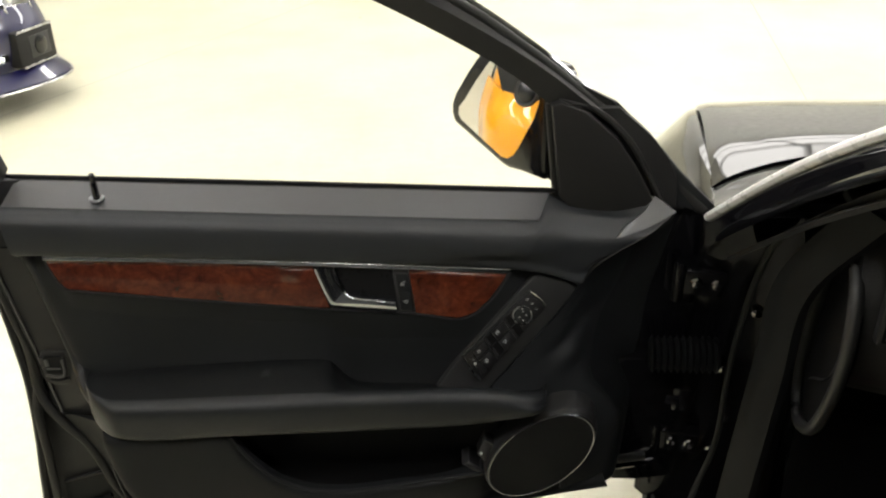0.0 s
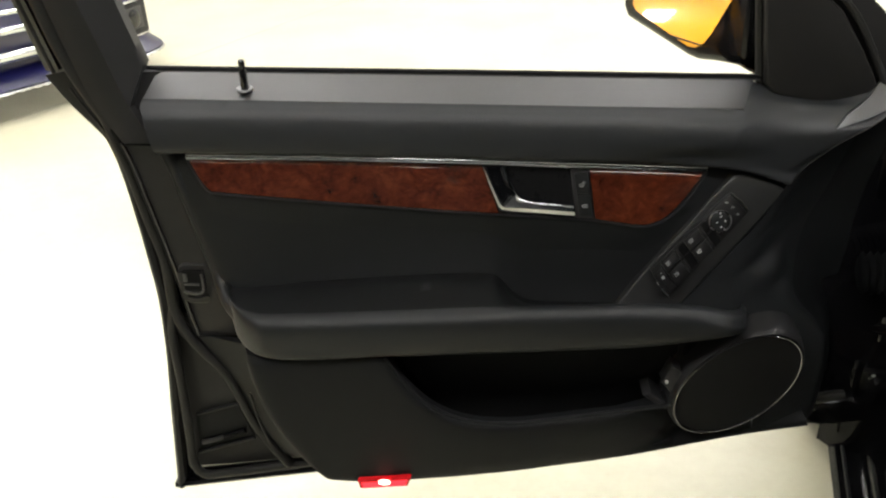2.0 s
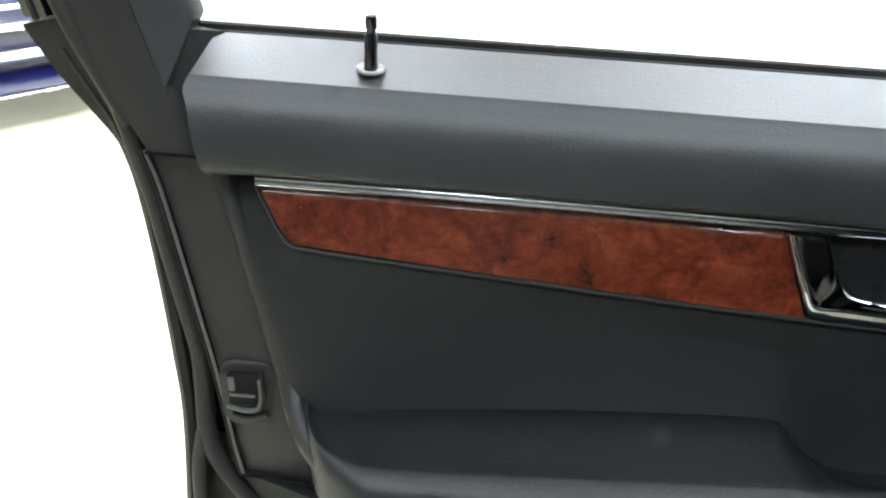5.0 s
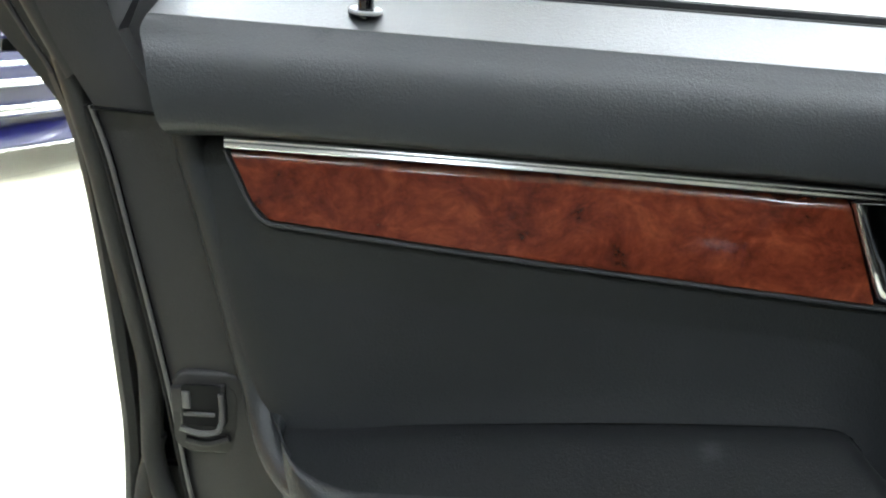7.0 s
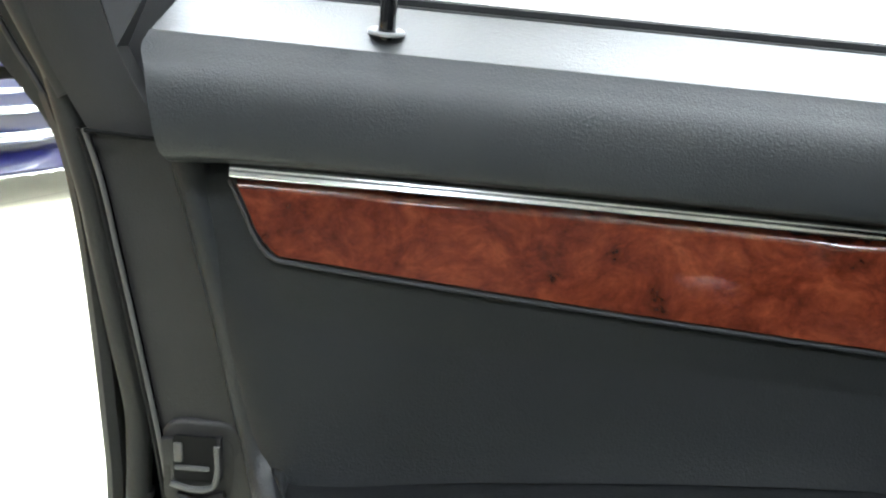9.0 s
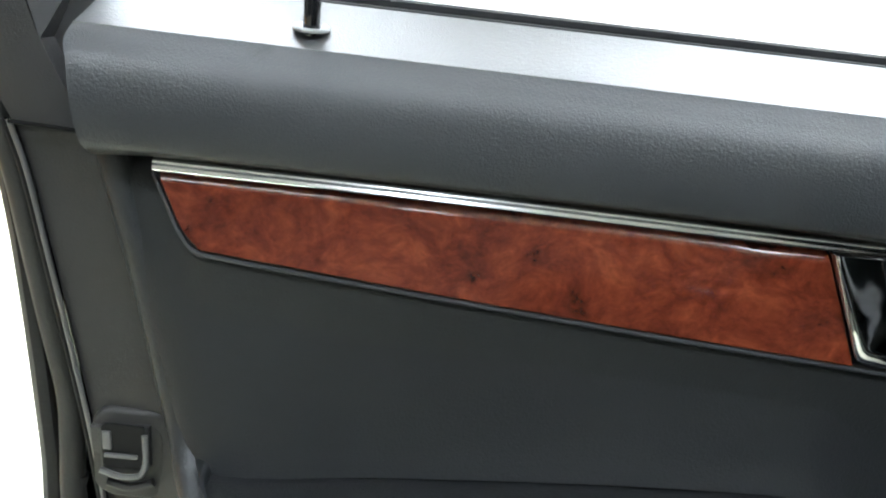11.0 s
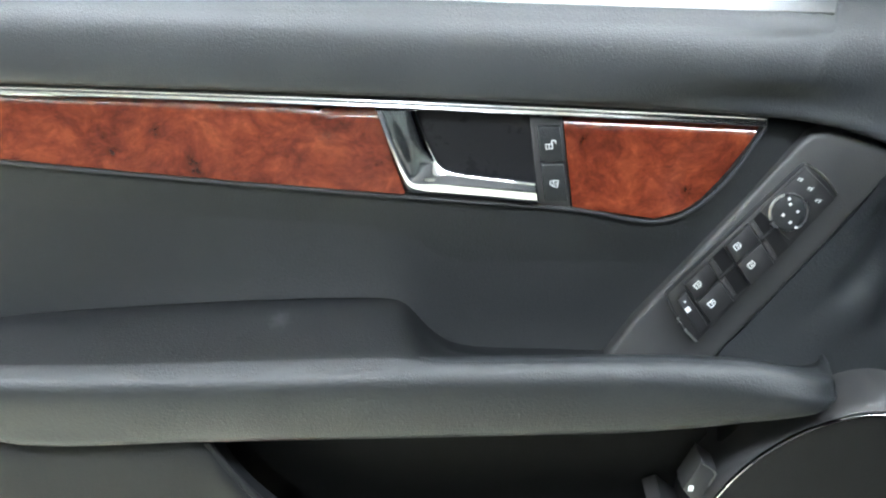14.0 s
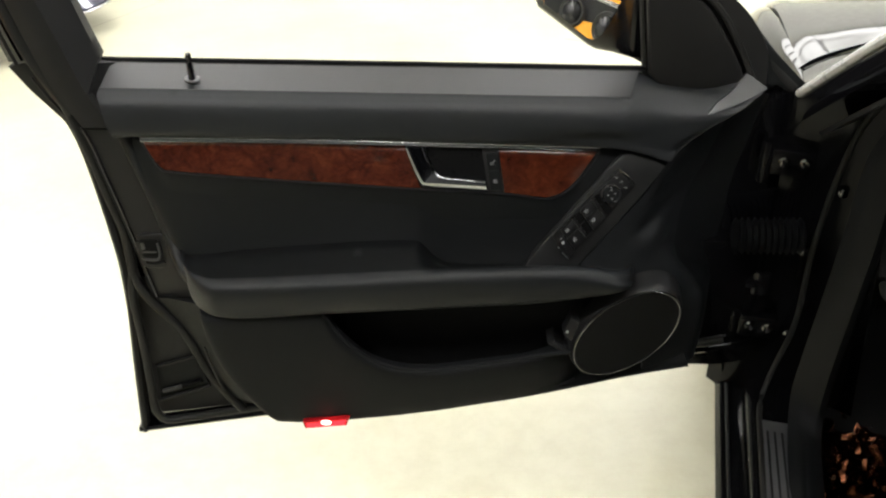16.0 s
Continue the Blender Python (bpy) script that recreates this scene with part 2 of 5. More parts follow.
bsdf(FOIL).inputs["Metallic"].default_value = 1.0
DASH = grained("dash_vinyl", (0.011, 0.011, 0.011), 0.5, 600.0, 0.4)


# ---- mesh helpers ----
def curve(points, n):
    """n + 1 points on a smooth curve through the given ones, evenly spread."""
    p = np.array(points, float)
    if len(p) == 2:
        s = np.linspace(0, 1, n + 1)[:, None]
        return p[0] * (1 - s) + p[1] * s
    d = np.linalg.norm(np.diff(p, axis=0), axis=1) ** 0.5 + 1e-9
    k = np.r_[0, np.cumsum(d)]
    e = np.vstack([2 * p[0] - p[1], p, 2 * p[-1] - p[-2]])
    ke = np.r_[-d[0], k, k[-1] + d[-1]]
    fine = []
    for i in range(len(p) - 1):
        t0, t1, t2, t3 = ke[i:i + 4]
        p0, p1, p2, p3 = e[i:i + 4]
        for t in np.linspace(t1, t2, 13)[: 13 if i == len(p) - 2 else 12]:
            a1 = (t1 - t) / (t1 - t0) * p0 + (t - t0) / (t1 - t0) * p1
            a2 = (t2 - t) / (t2 - t1) * p1 + (t - t1) / (t2 - t1) * p2
            a3 = (t3 - t) / (t3 - t2) * p2 + (t - t2) / (t3 - t2) * p3
            b1 = (t2 - t) / (t2 - t0) * a1 + (t - t0) / (t2 - t0) * a2
            b2 = (t3 - t) / (t3 - t1) * a2 + (t - t1) / (t3 - t1) * a3
            fine.append((t2 - t) / (t2 - t1) * b1 + (t - t1) / (t2 - t1) * b2)
    fine = np.array(fine)
    s = np.r_[0, np.cumsum(np.linalg.norm(np.diff(fine, axis=0), axis=1))]
    want = np.linspace(0, s[-1], n + 1)
    return np.stack([np.interp(want, s, fine[:, c]) for c in range(3)], 1)


def loft(rows, nu=60, nv=24):
    """A smooth net of points through rows of points, each of which runs from one side to the other."""
    lines = np.array([curve(r, nu) for r in rows])
    if len(rows) == 2:
        s = np.linspace(0, 1, nv + 1)[:, None, None]
        return lines[0] * (1 - s) + lines[1] * s
    return np.stack([curve(lines[:, i], nv) for i in range(nu + 1)], 1)


def skin(net, thick=0.003, push=(0, 1, 0)):
    """A closed shell from a net of points: its face, and a back that lies thick further along push."""
    nv, nu = net.shape[0], net.shape[1]
    bm = bmesh.new()
    back = net + np.array(push, float) * thick
    f = [[bm.verts.new(net[j, i]) for i in range(nu)] for j in range(nv)]
    b = [[bm.verts.new(back[j, i]) for i in range(nu)] for j in range(nv)]
    for j in range(nv - 1):
        for i in range(nu - 1):
            bm.faces.new((f[j][i], f[j + 1][i], f[j + 1][i + 1], f[j][i + 1]))
            bm.faces.new((b[j][i], b[j][i + 1], b[j + 1][i + 1], b[j + 1][i]))
    for i in range(nu - 1):
        bm.faces.new((f[0][i], f[0][i + 1], b[0][i + 1], b[0][i]))
        bm.faces.new((f[-1][i], b[-1][i], b[-1][i + 1], f[-1][i + 1]))
    for j in range(nv - 1):
        bm.faces.new((f[j][0], b[j][0], b[j + 1][0], f[j + 1][0]))
        bm.faces.new((f[j][-1], f[j + 1][-1], b[j + 1][-1], b[j][-1]))
    return bm


def prism(poly, y0, y1, bevel=0.0, seg=2):
    """A plate with the outline poly, given as (x, z), between two depths. y0 is the face."""
    bm = bmesh.new()
    flat = [p if len(p) == 3 else (p[0], 0.0, p[1]) for p in poly]
    a = [bm.verts.new((x, y + y0, z)) for x, y, z in flat]
    b = [bm.verts.new((x, y + y1, z)) for x, y, z in flat]
    face = bm.faces.new(a)
    bm.faces.new(b[::-1])
    n = len(a)
    for i in range(n):
        bm.faces.new((a[i], b[i], b[(i + 1) % n], a[(i + 1) % n]))
    bmesh.ops.recalc_face_normals(bm, faces=bm.faces)
    if bevel:
        bmesh.ops.bevel(bm, geom=list(face.edges), offset=bevel, segments=seg, profile=0.5, affect="EDGES")
    return bm


def box(cx, cy, cz, sx, sy, sz, bevel=0.0, seg=2):
    bm = bmesh.new()
    bmesh.ops.create_cube(bm, size=1, matrix=Matrix.Translation((cx, cy, cz)) @ Matrix.Diagonal((sx, sy, sz, 1)))
    if bevel:
        bmesh.ops.bevel(bm, geom=list(bm.edges), offset=bevel, segments=seg, profile=0.5, affect="EDGES")
    return bm


def pipe(points, radius, n=60, sides=10, flat=1.0, closed=False):
    """A rod along a curve; flat squeezes it along y; radius may be a list, one for each end."""
    p = curve(list(points) + ([points[0]] if closed else []), n)
    radii = np.linspace(radius[0], radius[1], n + 1) if isinstance(radius, (tuple, list)) else np.full(n + 1, radius)
    bm = bmesh.new()
    rings = []
    for i in range(n + 1):
        t = p[min(i + 1, n)] - p[max(i - 1, 0)]
        if closed and i in (0, n):
            t = p[1] - p[n - 1]
        t = t / (np.linalg.norm(t) + 1e-12)
        ref = np.array((0, 1.0, 0)) if abs(t[1]) < 0.9 else np.array((0, 0, 1.0))
        u = np.cross(t, ref)
        u /= np.linalg.norm(u)
        w = np.cross(u, t)
        rings.append([bm.verts.new(p[i] + radii[i] * (math.cos(a) * u + flat * math.sin(a) * w)) for a in np.linspace(0, 2 * math.pi, sides, endpoint=False)])
    for i in range(n):
        for k in range(sides):
            bm.faces.new((rings[i][k], rings[i][(k + 1) % sides], rings[i + 1][(k + 1) % sides], rings[i + 1][k]))
    if not closed:
        bm.faces.new(rings[0][::-1])
        bm.faces.new(rings[-1])
    return bm


def lathe(profile, sides=32, xf=None):
    """A turned form: profile is a list of (radius, height)."""
    bm = bmesh.new()
    rings = [[bm.verts.new((r * math.cos(a), r * math.sin(a), h)) for a in np.linspace(0, 2 * math.pi, sides, endpoint=False)] for r, h in profile]
    for i in range(len(rings) - 1):
        for k in range(sides):
            bm.faces.new((rings[i][k], rings[i][(k + 1) % sides], rings[i + 1][(k + 1) % sides], rings[i + 1][k]))
    bm.faces.new(rings[0][::-1])
    bm.faces.new(rings[-1])
    if xf is not None:
        bm.transform(xf)
    return bm


def add(bm, other):
    """Joins another bmesh into bm."""
    me = bpy.data.meshes.new("tmp")
    other.to_mesh(me)
    bm.from_mesh(me)
    bpy.data.meshes.remove(me)
    other.free()
    return bm


def part(name, bm, material, parent, label="", xf=None, smooth=40):
    if xf is not None:
        bm.transform(xf)
    bmesh.ops.recalc_face_normals(bm, faces=bm.faces)
    me = bpy.data.meshes.new(name)
    for f in bm.faces:
        f.smooth = True
    for e in bm.edges:
        if len(e.link_faces) == 2 and e.calc_face_angle(0.0) > radians(smooth):
            e.smooth = False
    bm.to_mesh(me)
    bm.free()
    me.materials.append(material)
    ob = new(name, me)
    if parent is not None:
        ob.parent = parent
        if parent.type == "EMPTY":
            ob.matrix_parent_inverse = Matrix.Translation(parent.location).inverted()
    if label:
        ob["label"] = label
    return ob


def thing(name, base, label, category, group="", kind=""):
    e = new(name)
    e.location = base
    e.empty_display_size = 0.1
    return tagged(e, label, category, group, kind)


def structure(name, bm, material, label, category):
    ob = part(name, bm, material, None)
    return tagged(ob, label, category, kind="structure")


# ---- the room ----
structure("floor", box(1.0, 2.0, FLOOR_Z - 0.1, 26, 24, 0.2), FLOOR, "cream painted showroom floor, glossy and faintly stained", "floor")
structure("ceiling", box(1.0, 2.0, 4.55, 26, 24, 0.1), CEILP, "white flat showroom ceiling", "ceiling")
structure("wall_north", box(1.0, 14.1, 2.2, 26, 0.2, 4.6), WALLW, "plain off-white showroom wall", "wall")
# unseen wall closing the room, darkened to shape reflections on the door
structure("wall_south", box(1.0, -10.1, 2.2, 26, 0.2, 4.6), WALLP, "unseen showroom wall, kept dark to hold light off the door", "wall")
structure("wall_west", box(-12.1, 2.0, 2.2, 0.2, 24, 4.6), WALLW, "plain off-white showroom wall", "wall")
structure("wall_east", box(14.1, 2.0, 2.2, 0.2, 24, 4.6), WALLW, "plain off-white showroom wall", "wall")



def floor_joint(a, b, w=0.003):
    a, b = Vector((*a, FLOOR_Z + 0.001)), Vector((*b, FLOOR_Z + 0.001))
    bm = pipe([tuple(a), tuple((a + b) / 2), tuple(b)], w, 12, 6)
    for v in bm.verts:
        v.co.z = FLOOR_Z + (v.co.z - FLOOR_Z) * 0.15 + 0.0008
    return tagged(part("floor_joint", bm, JOINT, None), "thin grey filled joint in the floor", "floor joint", kind="structure")


floor_joint((-4.0, -0.85), (1.2, 10.75))
floor_joint((3.55, 9.2), (1.1, -2.4))
floor_joint((0.7, 3.26), (4.5, 1.6))


def ceiling_light(x, y, z=4.2, sx=2.7, sy=0.5, lit=None):
    t = thing("ceiling_light", (x, y, z), "long white fluorescent ceiling light, switched on", "ceiling light", "ceiling lights")
    part("housing", add(box(x, y, z + 0.06, sx + 0.06, sy + 0.06, 0.05, 0.01), box(x, y, z + 0.2, 0.05, 0.05, 0.6)), WHITEM, t)
    part("diffuser", box(x, y, z, sx, sy, 0.07, 0.02), lit or TUBE, t, "glowing white diffuser")


for lx in (-5.4, -1.8, 1.8, 5.4):
    for ly in (1.4, 4.4, 7.4):
        ceiling_light(lx, ly)
for lx in (-1.9, 1.6):
    ceiling_light(lx, -1.9, 4.2, 2.4, 0.5)
# unseen bank of dim panels, added to give the bonnet a pale reflection
for lx in (3.4, 6.3, 9.2, 12.1):
    for ly in (8.9, 10.3, 11.7, 13.1):
        ceiling_light(lx, ly, 4.2, 2.7, 0.9, BONNET_FILL)
ceiling_light(-0.45, -6.6, 4.2, 0.6, 0.5)

# ---- the open car door ----
door = thing("car_door", (0.1, 0.04, 0.24), "black car front door standing open, vinyl and burl wood trim", "car door")


def glass_z(x):
    return 0.937 - 0.0304 * (x + 0.4)


# outer shell: sheet steel with a folded rim
shell_edge = [(-0.477, 0.870), (-0.466, 0.835), (-0.459, 0.79), (-0.4535, 0.72), (-0.450, 0.65), (-0.4485, 0.60), (-0.455, 0.50), (-0.470, 0.377), (-0.49, 0.206)]
bot = [(-0.49, 0.204), (-0.30, 0.236), (0.0, 0.285), (0.3, 0.345), (0.62, 0.405)]
rows = []
for f in (0.0, 0.25, 0.5, 0.75, 1.0):
    l = curve([(x, 0.03, z) for x, z in shell_edge], 20)[int(f * 20)]
    r = np.array((0.668 - 0.03 * f, 0.055, 0.872 * (1 - f) + 0.41 * f))
    mid = (l + r) / 2 if f < 1 else np.array((0.07, 0.03, 0.298))
    rows.append([tuple(l), tuple(mid), tuple(r)])
shell = part("outer_shell", skin(loft(rows, 40, 30), 0.055), BLACKP, door, "black painted steel shell")
part("rear_hem", pipe([(x + 0.009, 0.022, z) for x, z in shell_edge], 0.008, 70, 8, 1.6), SEALR, shell)
part("hem_bead", pipe([(-0.503, 0.016, 0.925), (-0.485, 0.016, 0.892)] + [(x + 0.006, 0.014, z) for x, z in shell_edge[:4]], 0.0022, 60, 8), SATIN, shell)
part("lower_hem", pipe([(x, 0.022, z + 0.006) for x, z in bot], 0.008, 60, 8, 1.6), BLACKP, shell)
# recessed inner sheet with its stiffening ribs, by the lower rear corner
inner = part("inner_sheet", skin(loft([[(-0.44, 0.024, 0.56), (-0.30, 0.024, 0.56)], [(-0.452, 0.026, 0.40), (-0.27, 0.026, 0.40)], [(-0.465, 0.024, 0.245), (-0.22, 0.024, 0.275)]], 20, 20), 0.004), HARD, door, "dark inner sheet metal")
part("rib", pipe([(-0.427, 0.020, 0.364), (-0.39, 0.019, 0.376), (-0.354, 0.020, 0.387)], 0.0028, 20, 8), SATIN, inner)
part("rib", pipe([(-0.438, 0.020, 0.281), (-0.39, 0.019, 0.298), (-0.336, 0.020, 0.316)], 0.0032, 20, 8), SATIN, inner)
part("rib_web", skin(loft([[(-0.430, 0.0215, 0.362), (-0.356, 0.0215, 0.385)], [(-0.436, 0.0225, 0.284), (-0.338, 0.0225, 0.318)]], 8, 6), 0.002), SHELF, inner)
part("shelf_plate", pipe([(-0.427, 0.0185, 0.305), (-0.408, 0.017, 0.311), (-0.389, 0.0185, 0.317)], 0.0042, 16, 8), GREYP, inner)
part("shelf_slot", pipe([(-0.392, 0.0195, 0.314), (-0.370, 0.0185, 0.323), (-0.350, 0.0195, 0.331)], 0.0045, 16, 8), DEEP, inner)
part("door_seal", pipe([(-0.418, 0.012, 0.60), (-0.432, 0.008, 0.54), (-0.436, 0.008, 0.44), (-0.442, 0.008, 0.33), (-0.445, 0.008, 0.265), (-0.432, 0.008, 0.243), (-0.39, 0.008, 0.247), (-0.28, 0.008, 0.268), (-0.1, 0.008, 0.30), (0.3, 0.008, 0.372), (0.6, 0.008, 0.43)], 0.0075, 120, 10), SEALR, door, "black rubber seal")

# rear edge of the door with the latch
side_l = [(-0.4385, 0.002, 0.852), (-0.4300, 0.002, 0.822), (-0.4215, 0.002, 0.775), (-0.4125, 0.002, 0.723), (-0.4055, 0.002, 0.681), (-0.4000, 0.002, 0.646), (-0.396, 0.003, 0.610), (-0.391, 0.004, 0.565), (-0.386, 0.004, 0.534)]
side_r = [(-0.372, 0.002, 0.849), (-0.360, 0.002, 0.775), (-0.345, 0.0, 0.70), (-0.318, -0.012, 0.63), (-0.290, -0.03, 0.552)]
part("edge_cover", skin(loft([side_l, side_r], 40, 8), 0.02), HARD, door, "charcoal plastic cover on the rear edge")
# bead in pale grey, a painted glint along the cover's edge
part("edge_bead_glint", pipe([(x - 0.001, y - 0.004, z) for x, y, z in side_l], 0.0017, 40, 8), LATCHM, door)
part("edge_gap", pipe([(x - 0.0042, y - 0.003, z) for x, y, z in side_l], 0.0022, 40, 8), WELLM, door)
part("edge_seal", pipe([(-0.480, 0.016, 0.950), (-0.471, 0.014, 0.919), (-0.462, 0.013, 0.887), (-0.4495, 0.012, 0.837), (-0.4435, 0.012, 0.81), (-0.4385, 0.012, 0.777), (-0.4280, 0.012, 0.709), (-0.4205, 0.012, 0.661), (-0.4205, 0.011, 0.622), (-0.4215, 0.010, 0.580), (-0.415, 0.009, 0.548), (-0.391, 0.008, 0.506), (-0.360, 0.005, 0.466), (-0.346, 0.002, 0.436), (-0.328, 0.001, 0.376), (-0.292, 0.0, 0.304), (-0.274, -0.002, 0.278)], 0.0088, 120, 10), SEALR, door, "black rubber edge seal")
def rounded(w, h, r, n=5):
    pts = []
    for cx_, cz_, a0 in ((w / 2 - r, h / 2 - r, 0), (-w / 2 + r, h / 2 - r, 90), (-w / 2 + r, -h / 2 + r, 180), (w / 2 - r, -h / 2 + r, 270)):
        pts += [(cx_ + r * math.cos(radians(a0 + 90 * k / n)), cz_ + r * math.sin(radians(a0 + 90 * k / n))) for k in range(n + 1)]
    return pts


part("latch_surround", prism([(x - 0.371, z + 0.630) for x, z in rounded(0.056, 0.068, 0.015)], -0.0055, 0.004, 0.0035, 3), HARD, door)
part("latch_hollow", prism([(x - 0.374, z + 0.627) for x, z in rounded(0.048, 0.054, 0.010)], -0.0062, 0.0, 0.001), SEALR, door)
latch = part("latch", prism([(-0.3975, 0.652), (-0.3575, 0.6555), (-0.3575, 0.625), (-0.362, 0.619), (-0.3915, 0.6165), (-0.3915, 0.632), (-0.3968, 0.633)], -0.0100, -0.004, 0.0015), HARD, door, "grey door latch with a dark slot")
# thin black plate on the latch, standing in for the slot's shade
part("latch_slot_shade", prism([(x - 0.3745, z + 0.6395) for x, z in rounded(0.0290, 0.033, 0.003)], -0.0108, -0.009), WELLM, latch)
part("latch_lip", pipe([(-0.391, -0.011, 0.6205), (-0.376, -0.013, 0.6180), (-0.363, -0.013, 0.6205), (-0.3598, -0.012, 0.628), (-0.3600, -0.011, 0.650)], 0.0021, 30, 8), LATCHM, latch)
part("latch_tongue", box(-0.3855, -0.0110, 0.6440, 0.006, 0.003, 0.014, 0.0012), LATCHM, latch)
part("latch_bar", box(-0.3765, -0.0115, 0.6330, 0.023, 0.003, 0.0030, 0.0012), LATCHM, latch)
part("latch_step", pipe([(-0.388, -0.007, 0.609), (-0.372, -0.009, 0.6075), (-0.356, -0.008, 0.6125)], 0.0032, 20, 8), HARD, latch)

# upper pad with the window ledge
pad_low = [(-0.3865, 0.0, 0.834), (-0.347, 0.0, 0.8355), (-0.15, 0.0, 0.831), (0.0, 0.0, 0.8265), (0.2, 0.0, 0.818), (0.347, 0.0, 0.8105), (0.408, -0.002, 0.8015), (0.457, -0.004, 0.785)]
xs = (-0.4, -0.2, 0.0, 0.2, 0.38)
ledge_rows = [
    [(-0.392, 0.0505, 0.9358), (0.0, 0.0505, 0.9240), (0.410, 0.0505, 0.9113)],
    [(-0.401, 0.008, 0.9113), (0.0, 0.008, 0.8985), (0.391, 0.008, 0.8862)],
]
part("window_ledge", skin(loft(ledge_rows, 60, 6), 0.002, (0, 0.3, -1)), LEDGE_LIT, door, "flat vinyl window ledge, light put into its paler colour")
pad_rows = [
    [(-0.4015, 0.0085, 0.9115), (-0.2, 0.0085, 0.9052), (0.0, 0.0085, 0.8988), (0.2, 0.0085, 0.8925), (0.31, 0.0085, 0.8888), (0.352, 0.0085, 0.8873), (0.386, 0.0090, 0.8862), (0.402, 0.047, 0.9085), (0.44, 0.046, 0.897), (0.51, 0.042, 0.886), (0.568, 0.046, 0.903)],
    [(-0.4030, 0.0062, 0.9080), (-0.2, 0.0062, 0.9017), (0.0, 0.0062, 0.8953), (0.2, 0.0062, 0.8890), (0.31, 0.0062, 0.8853), (0.352, 0.0062, 0.8838), (0.386, 0.0066, 0.8828), (0.410, 0.024, 0.8935), (0.45, 0.030, 0.888), (0.52, 0.032, 0.884), (0.578, 0.044, 0.900)],
    [(-0.4040, 0.0005, 0.9020), (-0.2, 0.0005, 0.8950), (0.0, 0.0005, 0.8890), (0.2, 0.0005, 0.8825), (0.31, 0.0005, 0.8788), (0.350, 0.0006, 0.8775), (0.380, 0.0010, 0.8765), (0.415, 0.012, 0.880), (0.45, 0.020, 0.879), (0.52, 0.024, 0.881), (0.597, 0.030, 0.889)],
    [(x + (0.0005 if x < -0.3 else -0.004), -0.0085, glass_z(x) - 0.046) for x in xs] + [(0.435, 0.002, 0.862), (0.49, 0.000, 0.858), (0.553, 0.000, 0.866)],
    [(x + (0.0055 if x < -0.3 else -0.002), -0.0165, glass_z(x) - 0.070) for x in xs] + [(0.43, -0.006, 0.838), (0.47, -0.006, 0.830), (0.512, -0.004, 0.842)],
    [(x + (0.0105 if x < -0.3 else 0), -0.0170, glass_z(x) - 0.092) for x in xs[:4]] + [(0.36, -0.010, 0.826), (0.42, -0.010, 0.815), (0.455, -0.008, 0.806), (0.472, -0.002, 0.808)],
    [(x, y - 0.0105, z + 0.004) for x, y, z in pad_low],
    [(x, y + 0.004, z) for x, y, z in pad_low],
]


def pad_net(rows_, n=120, m=64, knee=0.34, share=0.78):
    """Rows spread evenly by x, so that the lines across the pad run straight down."""
    even = []
    for r in rows_:
        c = curve(r, 240)
        k = np.maximum.accumulate(c[:, 0] + np.arange(len(c)) * 1e-9)
        u = np.linspace(0, 1, n + 1)
        x = np.where(u < share, k[0] + (knee - k[0]) * u / share, knee + (k[-1] - knee) * (u - share) / (1 - share))
        even.append(np.stack([x, np.interp(x, k, c[:, 1]), np.interp(x, k, c[:, 2])], axis=1))
    cols = [curve([tuple(r[i]) for r in even], m) for i in range(n + 1)]
    return np.array(cols).transpose(1, 0, 2)


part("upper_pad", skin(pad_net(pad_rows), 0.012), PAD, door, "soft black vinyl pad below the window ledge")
part("belt_seal", pipe([(-0.43, 0.0565, 0.9388), (0.0, 0.0565, 0.9261), (0.425, 0.0565, 0.9126)], 0.0050, 60, 8), WELLM, door, "black window seal")
part("belt_lip", pipe([(-0.42, 0.0515, 0.9372), (0.0, 0.0515, 0.9245), (0.42, 0.0515, 0.9115)], 0.0010, 60, 6), SATIN, door)

# locking pin
pin_xf = Matrix.Translation((-0.2640, 0.0235, 0.9170)) @ Euler((radians(8), radians(3), 0)).to_matrix().to_4x4()
part("pin_collar", lathe([(0.0112, 0.0), (0.0112, 0.0016), (0.0102, 0.0026), (0.0090, 0.0022), (0.0072, 0.0014), (0.0062, 0.0005)], 36, pin_xf), COLLAR, door, "satin grey pin collar")
part("lock_pin", lathe([(0.0052, -0.01), (0.0052, 0.0), (0.0048, 0.027), (0.0036, 0.0285), (0.0034, 0.031), (0.0044, 0.033), (0.0046, 0.039), (0.0038, 0.042), (0.0015, 0.0428)], 24, pin_xf), GLOSSY, door, "black lock pin standing up")

# centre panel behind the wood, down to the armrest shelf
edge = [(-0.390, 0.836), (-0.379, 0.796), (-0.363, 0.731), (-0.353, 0.689), (-0.342, 0.65), (-0.329, 0.622)]


def back_line(x):
    """Height of the crease where the panel meets the armrest."""
    return float(np.interp(x, (-0.34, -0.15, -0.03, 0.058, 0.070, 0.079, 0.090, 0.100, 0.111, 0.128, 0.24, 0.46), (0.640, 0.655, 0.664, 0.666, 0.664, 0.657, 0.643, 0.633, 0.626, 0.622, 0.619, 0.615)))


cx = (-0.35, -0.2, -0.05, 0.058, 0.070, 0.079, 0.090, 0.100, 0.111, 0.128, 0.2, 0.3, 0.36)


